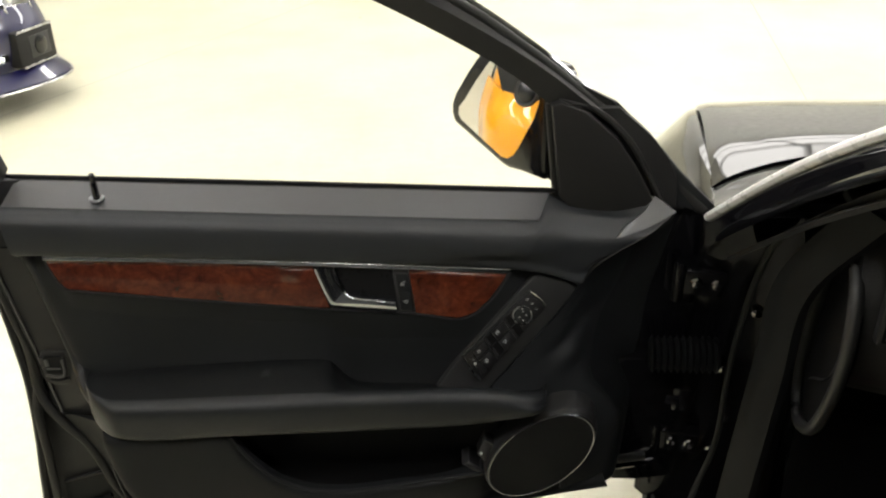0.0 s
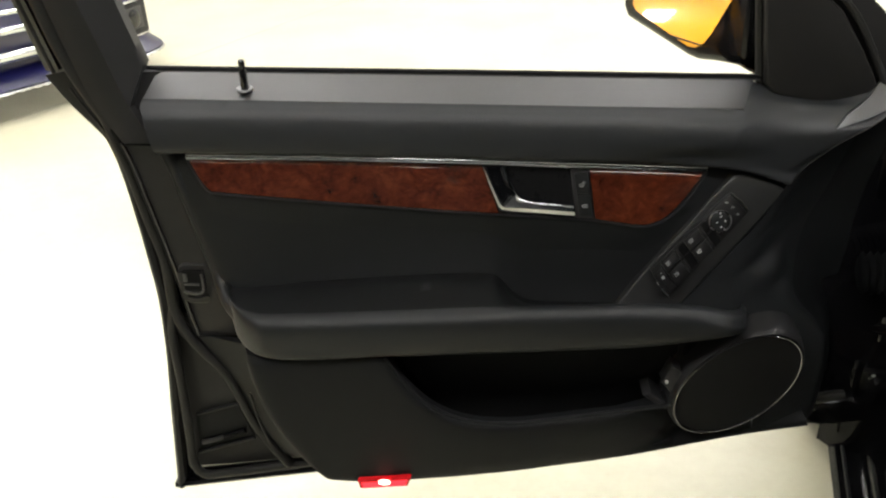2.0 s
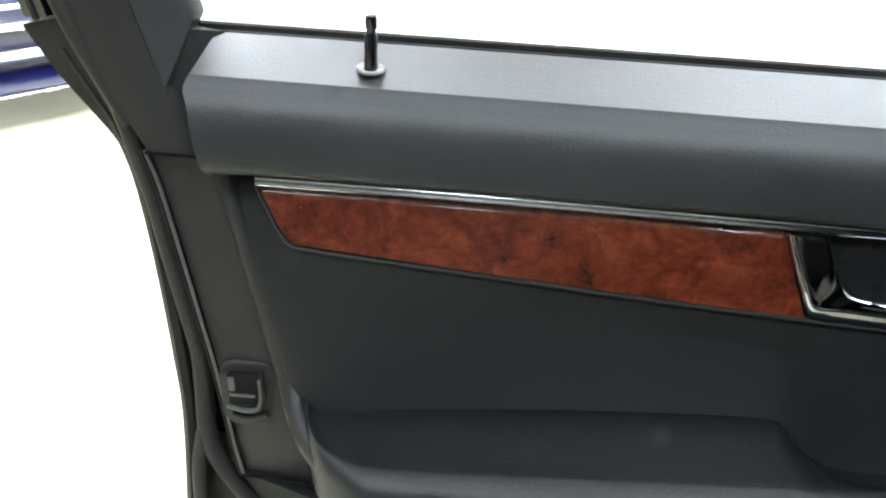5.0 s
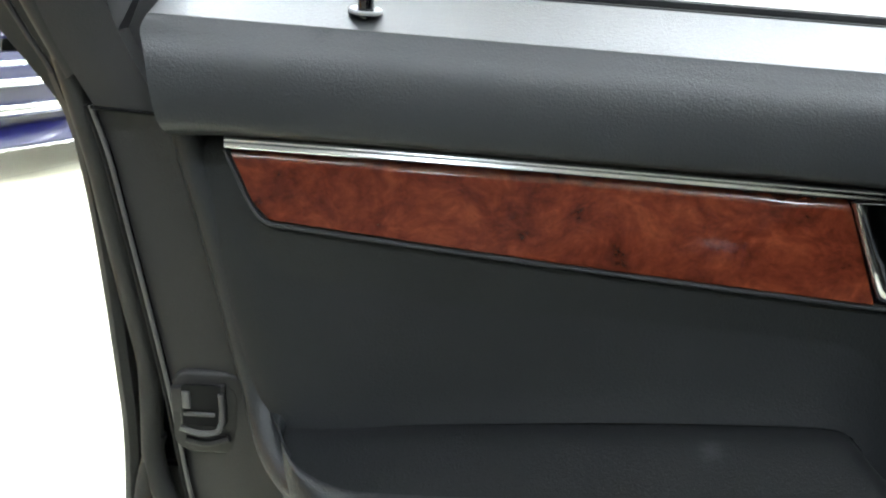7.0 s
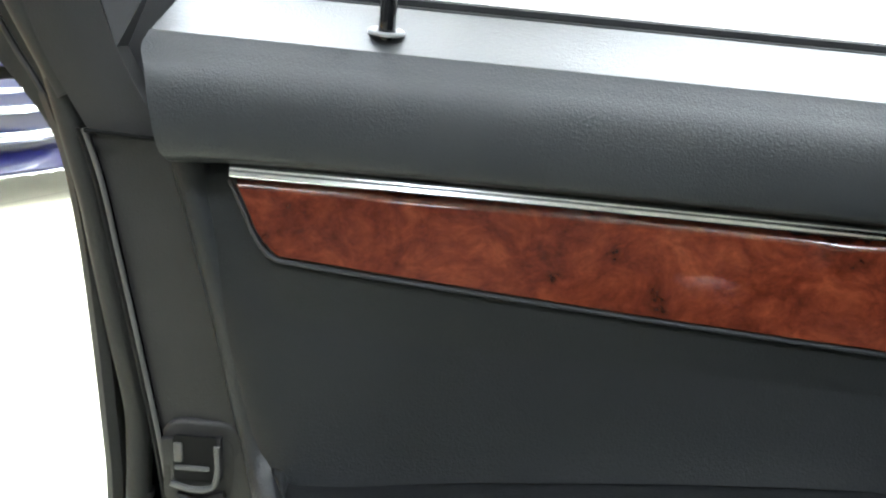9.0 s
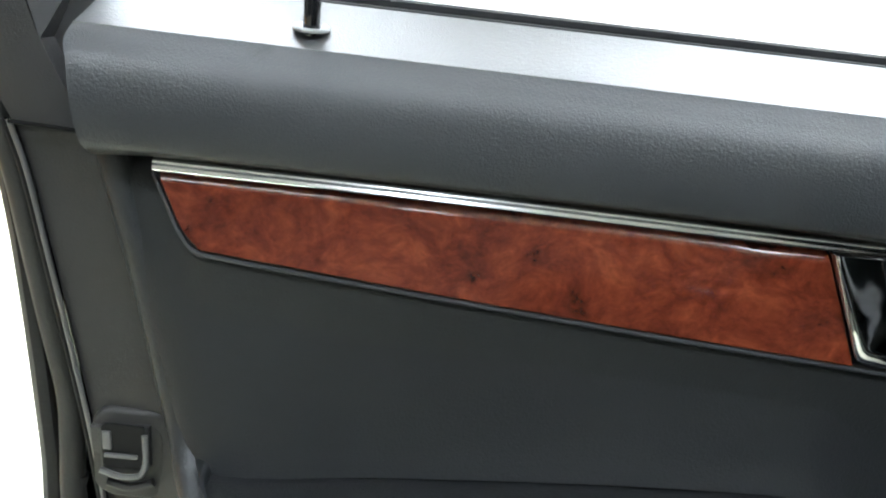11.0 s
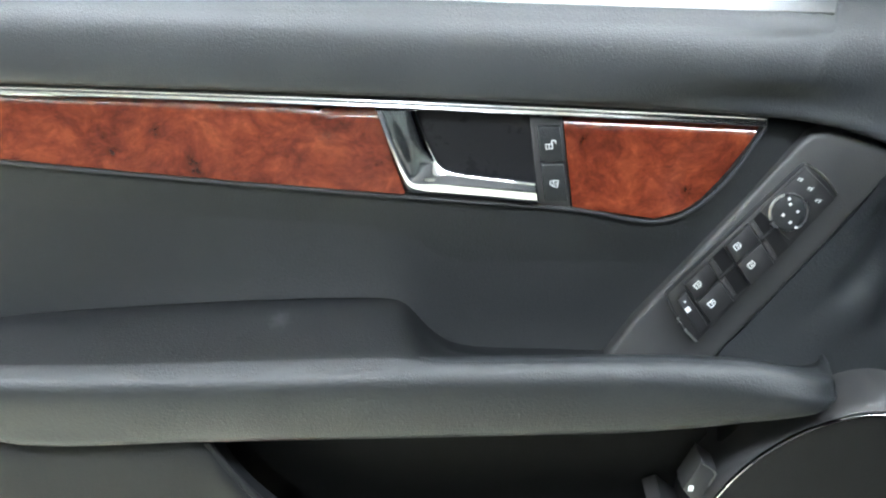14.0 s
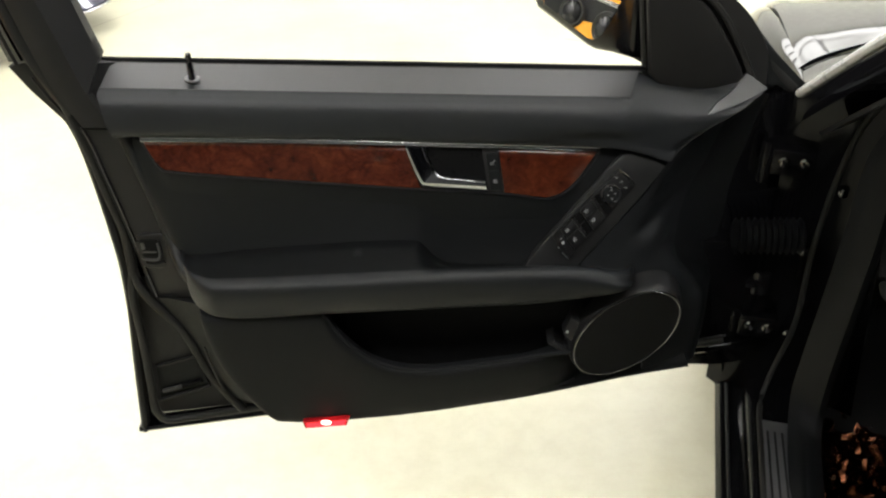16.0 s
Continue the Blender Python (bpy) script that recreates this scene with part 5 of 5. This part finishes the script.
carpart("centre_pillar", skin(loft([[(0.03, -1.16, 0.30), (0.04, -1.14, 0.90), (0.26, -1.20, 1.36)], [(0.03, -1.26, 0.30), (0.04, -1.26, 0.90), (0.26, -1.30, 1.36)]], 24, 6), 0.08, (1, 0, 0)), JAMBP, "black centre pillar")
far_rows = []
for v, w in ((1.05, 0.16), (0.7, 0.0), (0.0, 0.0), (-1.2, 0.0), (-2.2, 0.02), (-3.1, 0.14)):
    far_rows.append([(1.68 - w, v, 0.16), (1.70 - w, v, 0.45), (1.70 - w, v, 0.72), (1.65 - w, v, 0.86 if v > 0.5 else 0.90)])
carpart("far_side", skin(loft(far_rows, 16, 40), 0.02, (-1, 0, 0)), BLACKP)
carpart("far_glass", skin(loft([[(1.60, -0.05, 0.91), (1.60, -1.2, 0.93), (1.50, -2.45, 0.95)], [(1.44, -0.66, 1.35), (1.44, -1.3, 1.37), (1.40, -2.15, 1.31)]], 20, 10), 0.006, (-1, 0, 0)), glass)
carpart("boot", skin(loft([[(0.22, -2.4, 0.95), (0.85, -2.4, 0.99), (1.5, -2.4, 0.95)], [(0.22, -3.0, 0.93), (0.85, -3.05, 0.96), (1.5, -3.0, 0.93)], [(0.24, -3.2, 0.80), (0.85, -3.28, 0.80), (1.46, -3.2, 0.80)], [(0.24, -3.22, 0.25), (0.85, -3.32, 0.25), (1.46, -3.22, 0.25)]], 20, 24), 0.02, (0, 0.7, -0.7)), BLACKP)
carpart("rear_screen", skin(loft([[(0.31, -2.13, 1.325), (0.85, -2.17, 1.355), (1.39, -2.13, 1.325)], [(0.24, -2.45, 0.95), (0.85, -2.5, 0.985), (1.48, -2.45, 0.95)]], 20, 10), 0.006, (0, 0.4, -1)), glass)
carpart("front_bumper", skin(loft([[(0.15, 1.14, 0.62), (0.85, 1.36, 0.66), (1.55, 1.14, 0.62)], [(0.10, 1.18, 0.42), (0.85, 1.44, 0.45), (1.60, 1.18, 0.42)], [(0.13, 1.12, 0.14), (0.85, 1.36, 0.12), (1.57, 1.12, 0.14)]], 30, 20), 0.02, (0, -1, 0)), BLACKP, "black front bumper")


def wheel(xf, parent, name="wheel", rim_label="silver alloy rim"):
    w = part(name, lathe([(0.20, -0.10), (0.30, -0.105), (0.318, -0.085), (0.322, 0.0), (0.318, 0.085), (0.30, 0.105), (0.20, 0.10)], 40), TYRE, parent, "black tyre on an alloy rim", xf)
    r = bmesh.new()
    add(r, lathe([(0.0005, 0.085), (0.035, 0.09), (0.05, 0.075), (0.055, 0.05)], 24))
    for k in range(7):
        a = k * 2 * math.pi / 7
        b = box(0.115, 0, 0.07, 0.15, 0.05, 0.03, 0.008)
        b.transform(Euler((0, 0, a)).to_matrix().to_4x4())
        add(r, b)
    add(r, lathe([(0.18, 0.06), (0.205, 0.085), (0.21, 0.10), (0.195, 0.10), (0.175, 0.07)], 40))
    part("rim", r, SILVER, w, rim_label, xf)


for u, v, flip in ((0.13, 0.62, -1), (1.57, 0.62, 1), (0.13, -2.1, -1), (1.57, -2.1, 1)):
    wheel(CARX @ Matrix.Translation((u, v, FLOOR_Z + 0.322)) @ Euler((0, radians(90 * flip), 0)).to_matrix().to_4x4(), car)

# sill, jamb and what hangs on it
carpart("rocker", skin(loft([[(0.12, 0.10, 0.06), (0.12, -1.3, 0.06)], [(0.06, 0.10, 0.12), (0.06, -1.3, 0.12)], [(0.012, 0.10, 0.25), (0.012, -1.3, 0.25)], [(0.002, 0.10, 0.268), (0.002, -1.3, 0.268)], [(0.012, 0.10, 0.272), (0.012, -1.3, 0.272)]], 30, 14), 0.03, (1, 0, 0)), JAMBP, "glossy black rocker panel")
carpart("sill", skin(loft([[(0.010, 0.06, 0.270), (0.010, -1.3, 0.270)], [(0.050, 0.06, 0.272), (0.050, -1.3, 0.272)], [(0.056, 0.06, 0.300), (0.056, -1.3, 0.300)], [(0.13, 0.06, 0.312), (0.13, -1.3, 0.312)], [(0.16, 0.06, 0.30), (0.16, -1.3, 0.30)]], 30, 20), 0.02, (0, 0, -1)), JAMBP, "black painted door sill")
carpart("sill_bead", pipe([(0.024, 0.05, 0.2745), (0.024, -0.6, 0.2745), (0.024, -1.25, 0.2745)], 0.003, 30, 6), SATIN)
plate_ = carpart("sill_plate", box(0.095, -0.52, 0.314, 0.052, 0.80, 0.008, 0.003), SILLM, "brushed metal sill plate")
for du in (-0.012, 0.0, 0.012):
    part("sill_ridge", pipe([(0.095 + du, -0.15, 0.3188), (0.095 + du, -0.5, 0.3188), (0.095 + du, -0.88, 0.3188)], 0.002, 20, 6), SATIN, plate_, "", CARX)
carpart("hinge_pillar", skin(loft([[(-0.012, 0.045, 0.26), (0.03, 0.012, 0.26), (0.16, 0.0, 0.28), (0.24, -0.03, 0.28)], [(-0.012, 0.045, 0.50), (0.03, 0.012, 0.50), (0.15, 0.0, 0.52), (0.22, -0.02, 0.52)], [(-0.012, 0.045, 0.72), (0.03, 0.010, 0.72), (0.13, -0.005, 0.74), (0.20, -0.03, 0.74)], [(0.02, 0.03, 0.875), (0.04, -0.005, 0.88), (0.10, -0.05, 0.90), (0.16, -0.08, 0.92)]], 24, 24), 0.03, (0.2, 1, 0)), JAMBP, "glossy black hinge pillar")
for hz in (0.765, 0.445):
    h = carpart("hinge", add(box(0.045, -0.012, hz, 0.075, 0.03, 0.045, 0.006), lathe([(0.009, hz - 0.035), (0.011, hz - 0.03), (0.011, hz + 0.03), (0.009, hz + 0.035)], 16, Matrix.Translation((0.008, -0.022, 0)))), JAMBP, "black door hinge")
    for bu in (0.035, 0.066):
        part("bolt", lathe([(0.009, 0.0), (0.009, 0.004), (0.0065, 0.006), (0.0065, 0.009), (0.003, 0.0095)], 12, CARX @ Matrix.Translation((bu, -0.027, hz + 0.004)) @ Euler((radians(90), 0, 0)).to_matrix().to_4x4()), RINGM, h)
for bu, bz in ((0.135, 0.715), (0.10, 0.60), (0.105, 0.43), (0.12, 0.50)):
    carpart("pillar_bolt", lathe([(0.008, 0.0), (0.008, 0.004), (0.005, 0.006), (0.002, 0.0065)], 12, Matrix.Translation((bu, -0.008, bz)) @ Euler((radians(90), 0, 0)).to_matrix().to_4x4()), RINGM, "small dark bolt")
boot_ = bmesh.new()
bell = []
for k in range(23):
    bell.append((0.026 + (0.005 if k % 2 else -0.002), -0.055 + 0.11 * k / 22))
add(boot_, lathe(bell, 20, Matrix.Translation((0.640, 0.010, 0.642)) @ Euler((0, radians(86), radians(-8))).to_matrix().to_4x4()))
part("wiring_boot", boot_, SHELF, car, "ribbed rubber wiring boot")
carpart("check_strap", add(box(-0.03, -0.02, 0.535, 0.14, 0.014, 0.022, 0.004), box(0.04, -0.01, 0.535, 0.03, 0.03, 0.05, 0.005)), GLOSSY, "dark steel door check strap")
carpart("opening_seal", pipe([(0.29, -0.75, 1.275), (0.225, -0.50, 1.185), (0.185, -0.36, 1.09), (0.148, -0.22, 0.985), (0.122, -0.10, 0.88), (0.112, -0.055, 0.77), (0.106, -0.035, 0.62), (0.108, -0.03, 0.46), (0.088, -0.04, 0.36), (0.074, -0.08, 0.325), (0.071, -0.2, 0.318), (0.071, -0.7, 0.318), (0.071, -1.15, 0.318)], 0.0048, 120, 8), SEALR, "rubber seal round the door opening")
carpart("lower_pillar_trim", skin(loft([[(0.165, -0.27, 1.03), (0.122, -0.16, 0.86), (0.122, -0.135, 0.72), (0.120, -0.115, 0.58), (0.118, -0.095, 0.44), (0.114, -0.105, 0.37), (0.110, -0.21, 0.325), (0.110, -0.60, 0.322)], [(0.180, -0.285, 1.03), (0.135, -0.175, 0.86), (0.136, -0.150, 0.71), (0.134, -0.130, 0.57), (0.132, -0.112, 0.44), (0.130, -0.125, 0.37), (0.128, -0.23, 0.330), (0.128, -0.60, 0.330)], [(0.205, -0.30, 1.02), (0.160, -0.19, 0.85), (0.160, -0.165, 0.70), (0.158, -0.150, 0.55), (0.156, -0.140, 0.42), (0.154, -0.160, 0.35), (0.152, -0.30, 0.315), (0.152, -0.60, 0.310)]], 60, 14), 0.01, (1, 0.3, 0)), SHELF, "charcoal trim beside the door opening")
carpart("kick_panel", skin(loft([[(0.15, -0.06, 0.32), (0.19, -0.04, 0.30), (0.24, 0.05, 0.30)], [(0.15, -0.05, 0.55), (0.19, -0.03, 0.55), (0.24, 0.05, 0.55)], [(0.15, -0.08, 0.80), (0.19, -0.06, 0.80), (0.24, 0.0, 0.80)]], 16, 16), 0.01, (1, 0, 0)), DASH, "charcoal kick panel")
# dashboard end, vent and footwell
DASH_AT = CARX @ Matrix.Translation((0.03, -0.05, 0.045))
dash_rows = [[(0.17, -0.10, 0.66), (0.6, -0.12, 0.64), (1.5, -0.10, 0.66)], [(0.17, -0.20, 0.74), (0.6, -0.24, 0.74), (1.5, -0.20, 0.74)], [(0.17, -0.22, 0.86), (0.6, -0.26, 0.86), (1.5, -0.22, 0.86)], [(0.17, -0.17, 0.93), (0.6, -0.18, 0.935), (1.5, -0.17, 0.93)], [(0.17, -0.04, 0.93), (0.6, 0.0, 0.95), (1.5, -0.04, 0.93)]]
part("dashboard", skin(loft(dash_rows, 40, 30), 0.02, (0, 0.7, -0.7)), DASH, car, "charcoal vinyl dashboard", DASH_AT)
loop = [(0.197, v, z) for v, z in ((-0.100, 0.80), (-0.130, 0.90), (-0.200, 0.945), (-0.265, 0.915), (-0.293, 0.84), (-0.275, 0.75), (-0.220, 0.665), (-0.140, 0.63), (-0.095, 0.68))]
carpart("dash_end_rim", pipe(loop, 0.009, 80, 10, closed=True), DASH, "rounded rim on the dashboard end")
end_cap = bmesh.new()
end_cap.faces.new([end_cap.verts.new((0.203, v, z)) for _, v, z in loop])
end_cap.faces.new([end_cap.verts.new((0.209, v, z)) for _, v, z in loop][::-1])
# flat cap, no hollow: the shade inside the rim is its colour
carpart("dash_end_shade", end_cap, DEEP, "flat near-black oval standing in for shade in the dashboard end")
vent = part("air_vent", box(0.24, -0.245, 0.875, 0.10, 0.02, 0.11, 0.004), SATIN, car, "dashboard air vent with slats", DASH_AT)
for k in range(5):
    part("slat", box(0.24, -0.258, 0.835 + 0.02 * k, 0.085, 0.012, 0.004, 0.001), SILVER, vent, "", DASH_AT)
# near-black sheet painted in for the shade between the slats
part("vent_shade", box(0.24, -0.2555, 0.875, 0.088, 0.003, 0.096), DEEP, vent, "", DASH_AT)
carpart("carpet", skin(loft([[(0.16, 0.25, 0.34), (1.55, 0.25, 0.34)], [(0.16, -0.1, 0.22), (1.55, -0.1, 0.22)], [(0.16, -1.3, 0.22), (1.55, -1.3, 0.22)]], 20, 20), 0.02, (0, 0, -1)), CARPET, "black footwell carpet")
# bulkhead in the same near-black, which carries the footwell's shade
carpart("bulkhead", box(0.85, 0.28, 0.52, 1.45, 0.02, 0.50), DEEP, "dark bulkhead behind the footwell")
film_net = loft([[(0.17, 0.02, 0.236), (0.42, 0.02, 0.236)], [(0.17, -0.20, 0.234), (0.42, -0.20, 0.234)], [(0.17, -0.55, 0.234), (0.42, -0.55, 0.234)]], 40, 70)
for row in film_net:
    for p in row:
        p[2] += 0.022 * abs(noise.noise(Vector((p[0] * 40, p[1] * 40, 1.0)))) + 0.009 * noise.noise(Vector((p[0] * 70, p[1] * 70, 4.0)))
carpart("protective_film", skin(film_net, 0.002, (0, 0, -1)), FOIL, "crinkled clear film over the floor mat")
# bolster that keeps the underside closed
carpart("underbody", box(0.85, -0.95, 0.10, 1.5, 4.2, 0.06, 0.01), TYRE)


# ---- other cars on show ----
def show_car(name, label, xf, paint, style):
    """A parked car; its nose at the origin of xf, looking along +x, and its width along y."""
    t = thing(name, tuple(xf.translation.xy) + (FLOOR_Z,), label, "car")
    body_rows = []
    for x, w, hs, ht in ((0.0, 0.62, 0.52, 0.60), (-0.06, 0.74, 0.60, 0.67), (-0.20, 0.83, 0.66, 0.73), (-0.5, 0.88, 0.72, 0.79), (-0.9, 0.90, 0.78, 0.85), (-1.25, 0.90, 0.83, 0.89), (-2.2, 0.90, 0.86, 0.90), (-3.3, 0.89, 0.88, 0.92), (-4.0, 0.85, 0.86, 0.90), (-4.3, 0.75, 0.75, 0.82)):
        lo = 0.30 if x > -0.25 else 0.16
        half = [(w * 0.97, lo), (w, 0.42), (w * 0.985, hs - 0.08), (w * 0.93, hs), (w * 0.6, ht - 0.012), (0.0, ht)]
        body_rows.append([(x + (0.0 if k < 2 else -0.02 * k), y, z + FLOOR_Z) for k, (y, z) in enumerate(half)] + [(x + (0.0 if k < 2 else -0.02 * k), -y, z + FLOOR_Z) for k, (y, z) in reversed(list(enumerate(half)))][1:])
    b = part("body", skin(loft(body_rows, 60, 60), 0.02, (0, 0, -1)), paint, t, "glossy painted body", xf)
    gl = [[(-1.25, y, 0.86 + FLOOR_Z) for y in (0.78, 0.0, -0.78)], [(-1.9, y, 1.30 + FLOOR_Z) for y in (0.62, 0.0, -0.62)], [(-2.9, y, 1.33 + FLOOR_Z) for y in (0.62, 0.0, -0.62)], [(-3.7, y, 0.90 + FLOOR_Z) for y in (0.74, 0.0, -0.74)]]
    part("cabin_glass", skin(loft(gl, 20, 30), 0.02, (0, 0, -1)), glass, t, "dark cabin glass", xf)
    for s_ in (-1, 1):
        part("side_glass", skin(loft([[(-1.25, s_ * 0.785, 0.85 + FLOOR_Z), (-3.7, s_ * 0.745, 0.88 + FLOOR_Z)], [(-1.9, s_ * 0.625, 1.29 + FLOOR_Z), (-2.9, s_ * 0.625, 1.32 + FLOOR_Z)]], 20, 8), 0.01, (0, -s_, 0)), glass, t, "", xf)
    for x, y in ((-0.78, 0.80), (-0.78, -0.80), (-3.4, 0.80), (-3.4, -0.80)):
        wheel(xf @ Matrix.Translation((x, y, FLOOR_Z + 0.322)) @ Euler((radians(-90 if y > 0 else 90), 0, 0)).to_matrix().to_4x4(), t)
    fr = FLOOR_Z
    bump = [[(-0.28, 0.86, 0.22 + fr), (0.02, 0.70, 0.20 + fr), (0.10, 0.0, 0.20 + fr), (0.02, -0.70, 0.20 + fr), (-0.28, -0.86, 0.22 + fr)], [(-0.28, 0.89, 0.40 + fr), (0.05, 0.72, 0.40 + fr), (0.13, 0.0, 0.40 + fr), (0.05, -0.72, 0.40 + fr), (-0.28, -0.89, 0.40 + fr)], [(-0.28, 0.87, 0.55 + fr), (0.0, 0.70, 0.54 + fr), (0.08, 0.0, 0.54 + fr), (0.0, -0.70, 0.54 + fr), (-0.28, -0.87, 0.55 + fr)]]
    part("front_bumper", skin(loft(bump, 50, 16), 0.03, (-1, 0, 0)), paint, t, "painted front bumper", xf)
    if style == "chrome":
        for z, r_ in ((0.295, 0.030), (0.415, 0.020), (0.50, 0.012)):
            part("chrome_bumper_bar", pipe([(0.095, 0.43, z + fr), (0.128, 0.36, z + fr), (0.150, 0.0, z + fr), (0.128, -0.36, z + fr), (0.095, -0.43, z + fr)], r_, 60, 12), CHROME, t, "polished chrome bumper bar", xf)
        part("splitter", skin(loft([[(-0.20, 0.92, 0.17 + fr), (0.14, 0.76, 0.16 + fr), (0.24, 0.0, 0.16 + fr), (0.14, -0.76, 0.16 + fr), (-0.20, -0.92, 0.17 + fr)], [(-0.26, 0.87, 0.22 + fr), (0.05, 0.72, 0.22 + fr), (0.12, 0.0, 0.22 + fr), (0.05, -0.72, 0.22 + fr), (-0.26, -0.87, 0.22 + fr)]], 50, 6), 0.02, (0, 0, -1)), paint, t, "dark blue splitter", xf)
        part("splitter_edge", pipe([(-0.20, 0.925, 0.155 + fr), (0.145, 0.765, 0.145 + fr), (0.245, 0.0, 0.145 + fr), (0.145, -0.765, 0.145 + fr), (-0.20, -0.925, 0.155 + fr)], 0.007, 60, 6), SILVER, t, "", xf)
        for s_ in (-1, 1):
            turn = Matrix.Translation((0.045, s_ * 0.61, 0.325 + fr)) @ Euler((0, 0, radians(s_ * 22))).to_matrix().to_4x4()
            fog = part("fog_lamp_block", box(0, 0, 0, 0.12, 0.32, 0.20, 0.02), HARD, t, "dark grey fog lamp block", xf @ turn)
            for dz in (-0.095, 0.095):
                part("fog_frame", box(0.058, 0, dz, 0.014, 0.30, 0.012, 0.004), SILVER, fog, "", xf @ turn)
            part("fog_panel", box(0.061, 0.02, 0, 0.006, 0.17, 0.12, 0.002), GREYP, fog, "", xf @ turn)
            part("fog_lens", lathe([(0.05, 0.0), (0.05, 0.008), (0.03, 0.014), (0.0005, 0.016)], 24, Matrix.Translation((0.062, 0.02, 0)) @ Euler((0, radians(90), 0)).to_matrix().to_4x4()), GLOSSY, fog, "", xf @ turn)
            part("headlight", lathe([(0.11, -0.04), (0.115, 0.0), (0.10, 0.02), (0.085, 0.015), (0.05, -0.01), (0.0005, -0.02)], 32, Matrix.Translation((0.015, s_ * 0.60, 0.545 + fr)) @ Euler((0, radians(74), radians(s_ * 18))).to_matrix().to_4x4()), CHROME, t, "round chrome headlight", xf)
    else:
        for s_ in (-1, 1):
            hb = bmesh.new()
            outline = [(0.075, s_ * 0.33, 0.60), (0.02, s_ * 0.55, 0.635), (-0.10, s_ * 0.78, 0.665), (-0.15, s_ * 0.80, 0.62), (-0.05, s_ * 0.73, 0.52), (0.05, s_ * 0.52, 0.455), (0.10, s_ * 0.34, 0.475)]
            fa_ = [hb.verts.new((x + 0.03, y, z + fr)) for x, y, z in outline]
            ba_ = [hb.verts.new((x - 0.10, y, z + fr)) for x, y, z in outline]
            hb.faces.new(fa_)
            hb.faces.new(ba_[::-1])
            for k in range(len(fa_)):
                hb.faces.new((fa_[k], ba_[k], ba_[(k + 1) % len(fa_)], fa_[(k + 1) % len(fa_)]))
            head = part("headlight", hb, HARD, t, "dark headlight with two round lenses", xf)
            for cy, cx_, cz in ((0.44, 0.105, 0.535), (0.61, 0.04, 0.565)):
                ax = Matrix.Translation((cx_, s_ * cy, cz + fr)) @ Euler((0, radians(78), radians(s_ * 18))).to_matrix().to_4x4()
                part("lens_ring", lathe([(0.062, -0.03), (0.066, 0.0), (0.060, 0.012), (0.052, 0.004)], 28, ax), GREYP, head, "", xf)
                part("lens", lathe([(0.050, 0.0), (0.044, 0.014), (0.02, 0.022), (0.0005, 0.024)], 24, ax), GLOSSY, head, "", xf)
            part("light_brow", pipe([(0.10, s_ * 0.33, 0.612 + fr), (0.045, s_ * 0.55, 0.645 + fr), (-0.08, s_ * 0.78, 0.672 + fr)], 0.010, 30, 6), CLEAR, head, "", xf)
            kid = part("kidney_grille", lathe([(0.105, -0.02), (0.112, 0.0), (0.105, 0.014), (0.095, 0.010), (0.09, -0.02)], 32, Matrix.Translation((0.125, s_ * 0.135, 0.50 + fr)) @ Euler((0, radians(82), 0)).to_matrix().to_4x4() @ Matrix.Diagonal((0.9, 1.1, 1, 1))), CHROME, t, "chrome framed grille", xf)
            # dark block in place of the shade behind the bars
            part("grille_back", box(0.105, s_ * 0.135, 0.50 + fr, 0.02, 0.20, 0.16, 0.01), DEEP, kid, "", xf)
            for k in range(6):
                part("grille_bar", box(0.125, s_ * 0.135 + (k - 2.5) * 0.032, 0.50 + fr, 0.014, 0.010, 0.165, 0.002), HARD, kid, "", xf)
        # solid block, its near-black colour stands for the shade inside
        part("lower_intake", box(0.10, 0, 0.29 + fr, 0.06, 0.9, 0.12, 0.02), DEEP, t, "lower intake, a near-black block in place of its shade", xf)
        part("bonnet_seam", pipe([(0.02, 0.62, 0.672 + fr), (0.075, 0.25, 0.632 + fr), (0.08, 0.0, 0.628 + fr), (0.075, -0.25, 0.632 + fr), (0.02, -0.62, 0.672 + fr)], 0.004, 50, 6), SEALR, t, "", xf)
    return t


show_car("blue_car", "dark blue car with chrome bumper bars, parked", Matrix.Translation((-2.43, 3.06, 0)) @ Euler((0, 0, radians(-34))).to_matrix().to_4x4(), BLUEP, "chrome")
show_car("yellow_car", "bright yellow car with twin round headlights, parked", Matrix.Translation((-2.30, -0.10, 0.009)) @ Matrix.Diagonal((1.0, 1.0, 1.13, 1.0)), YELLOWP, "kidney")
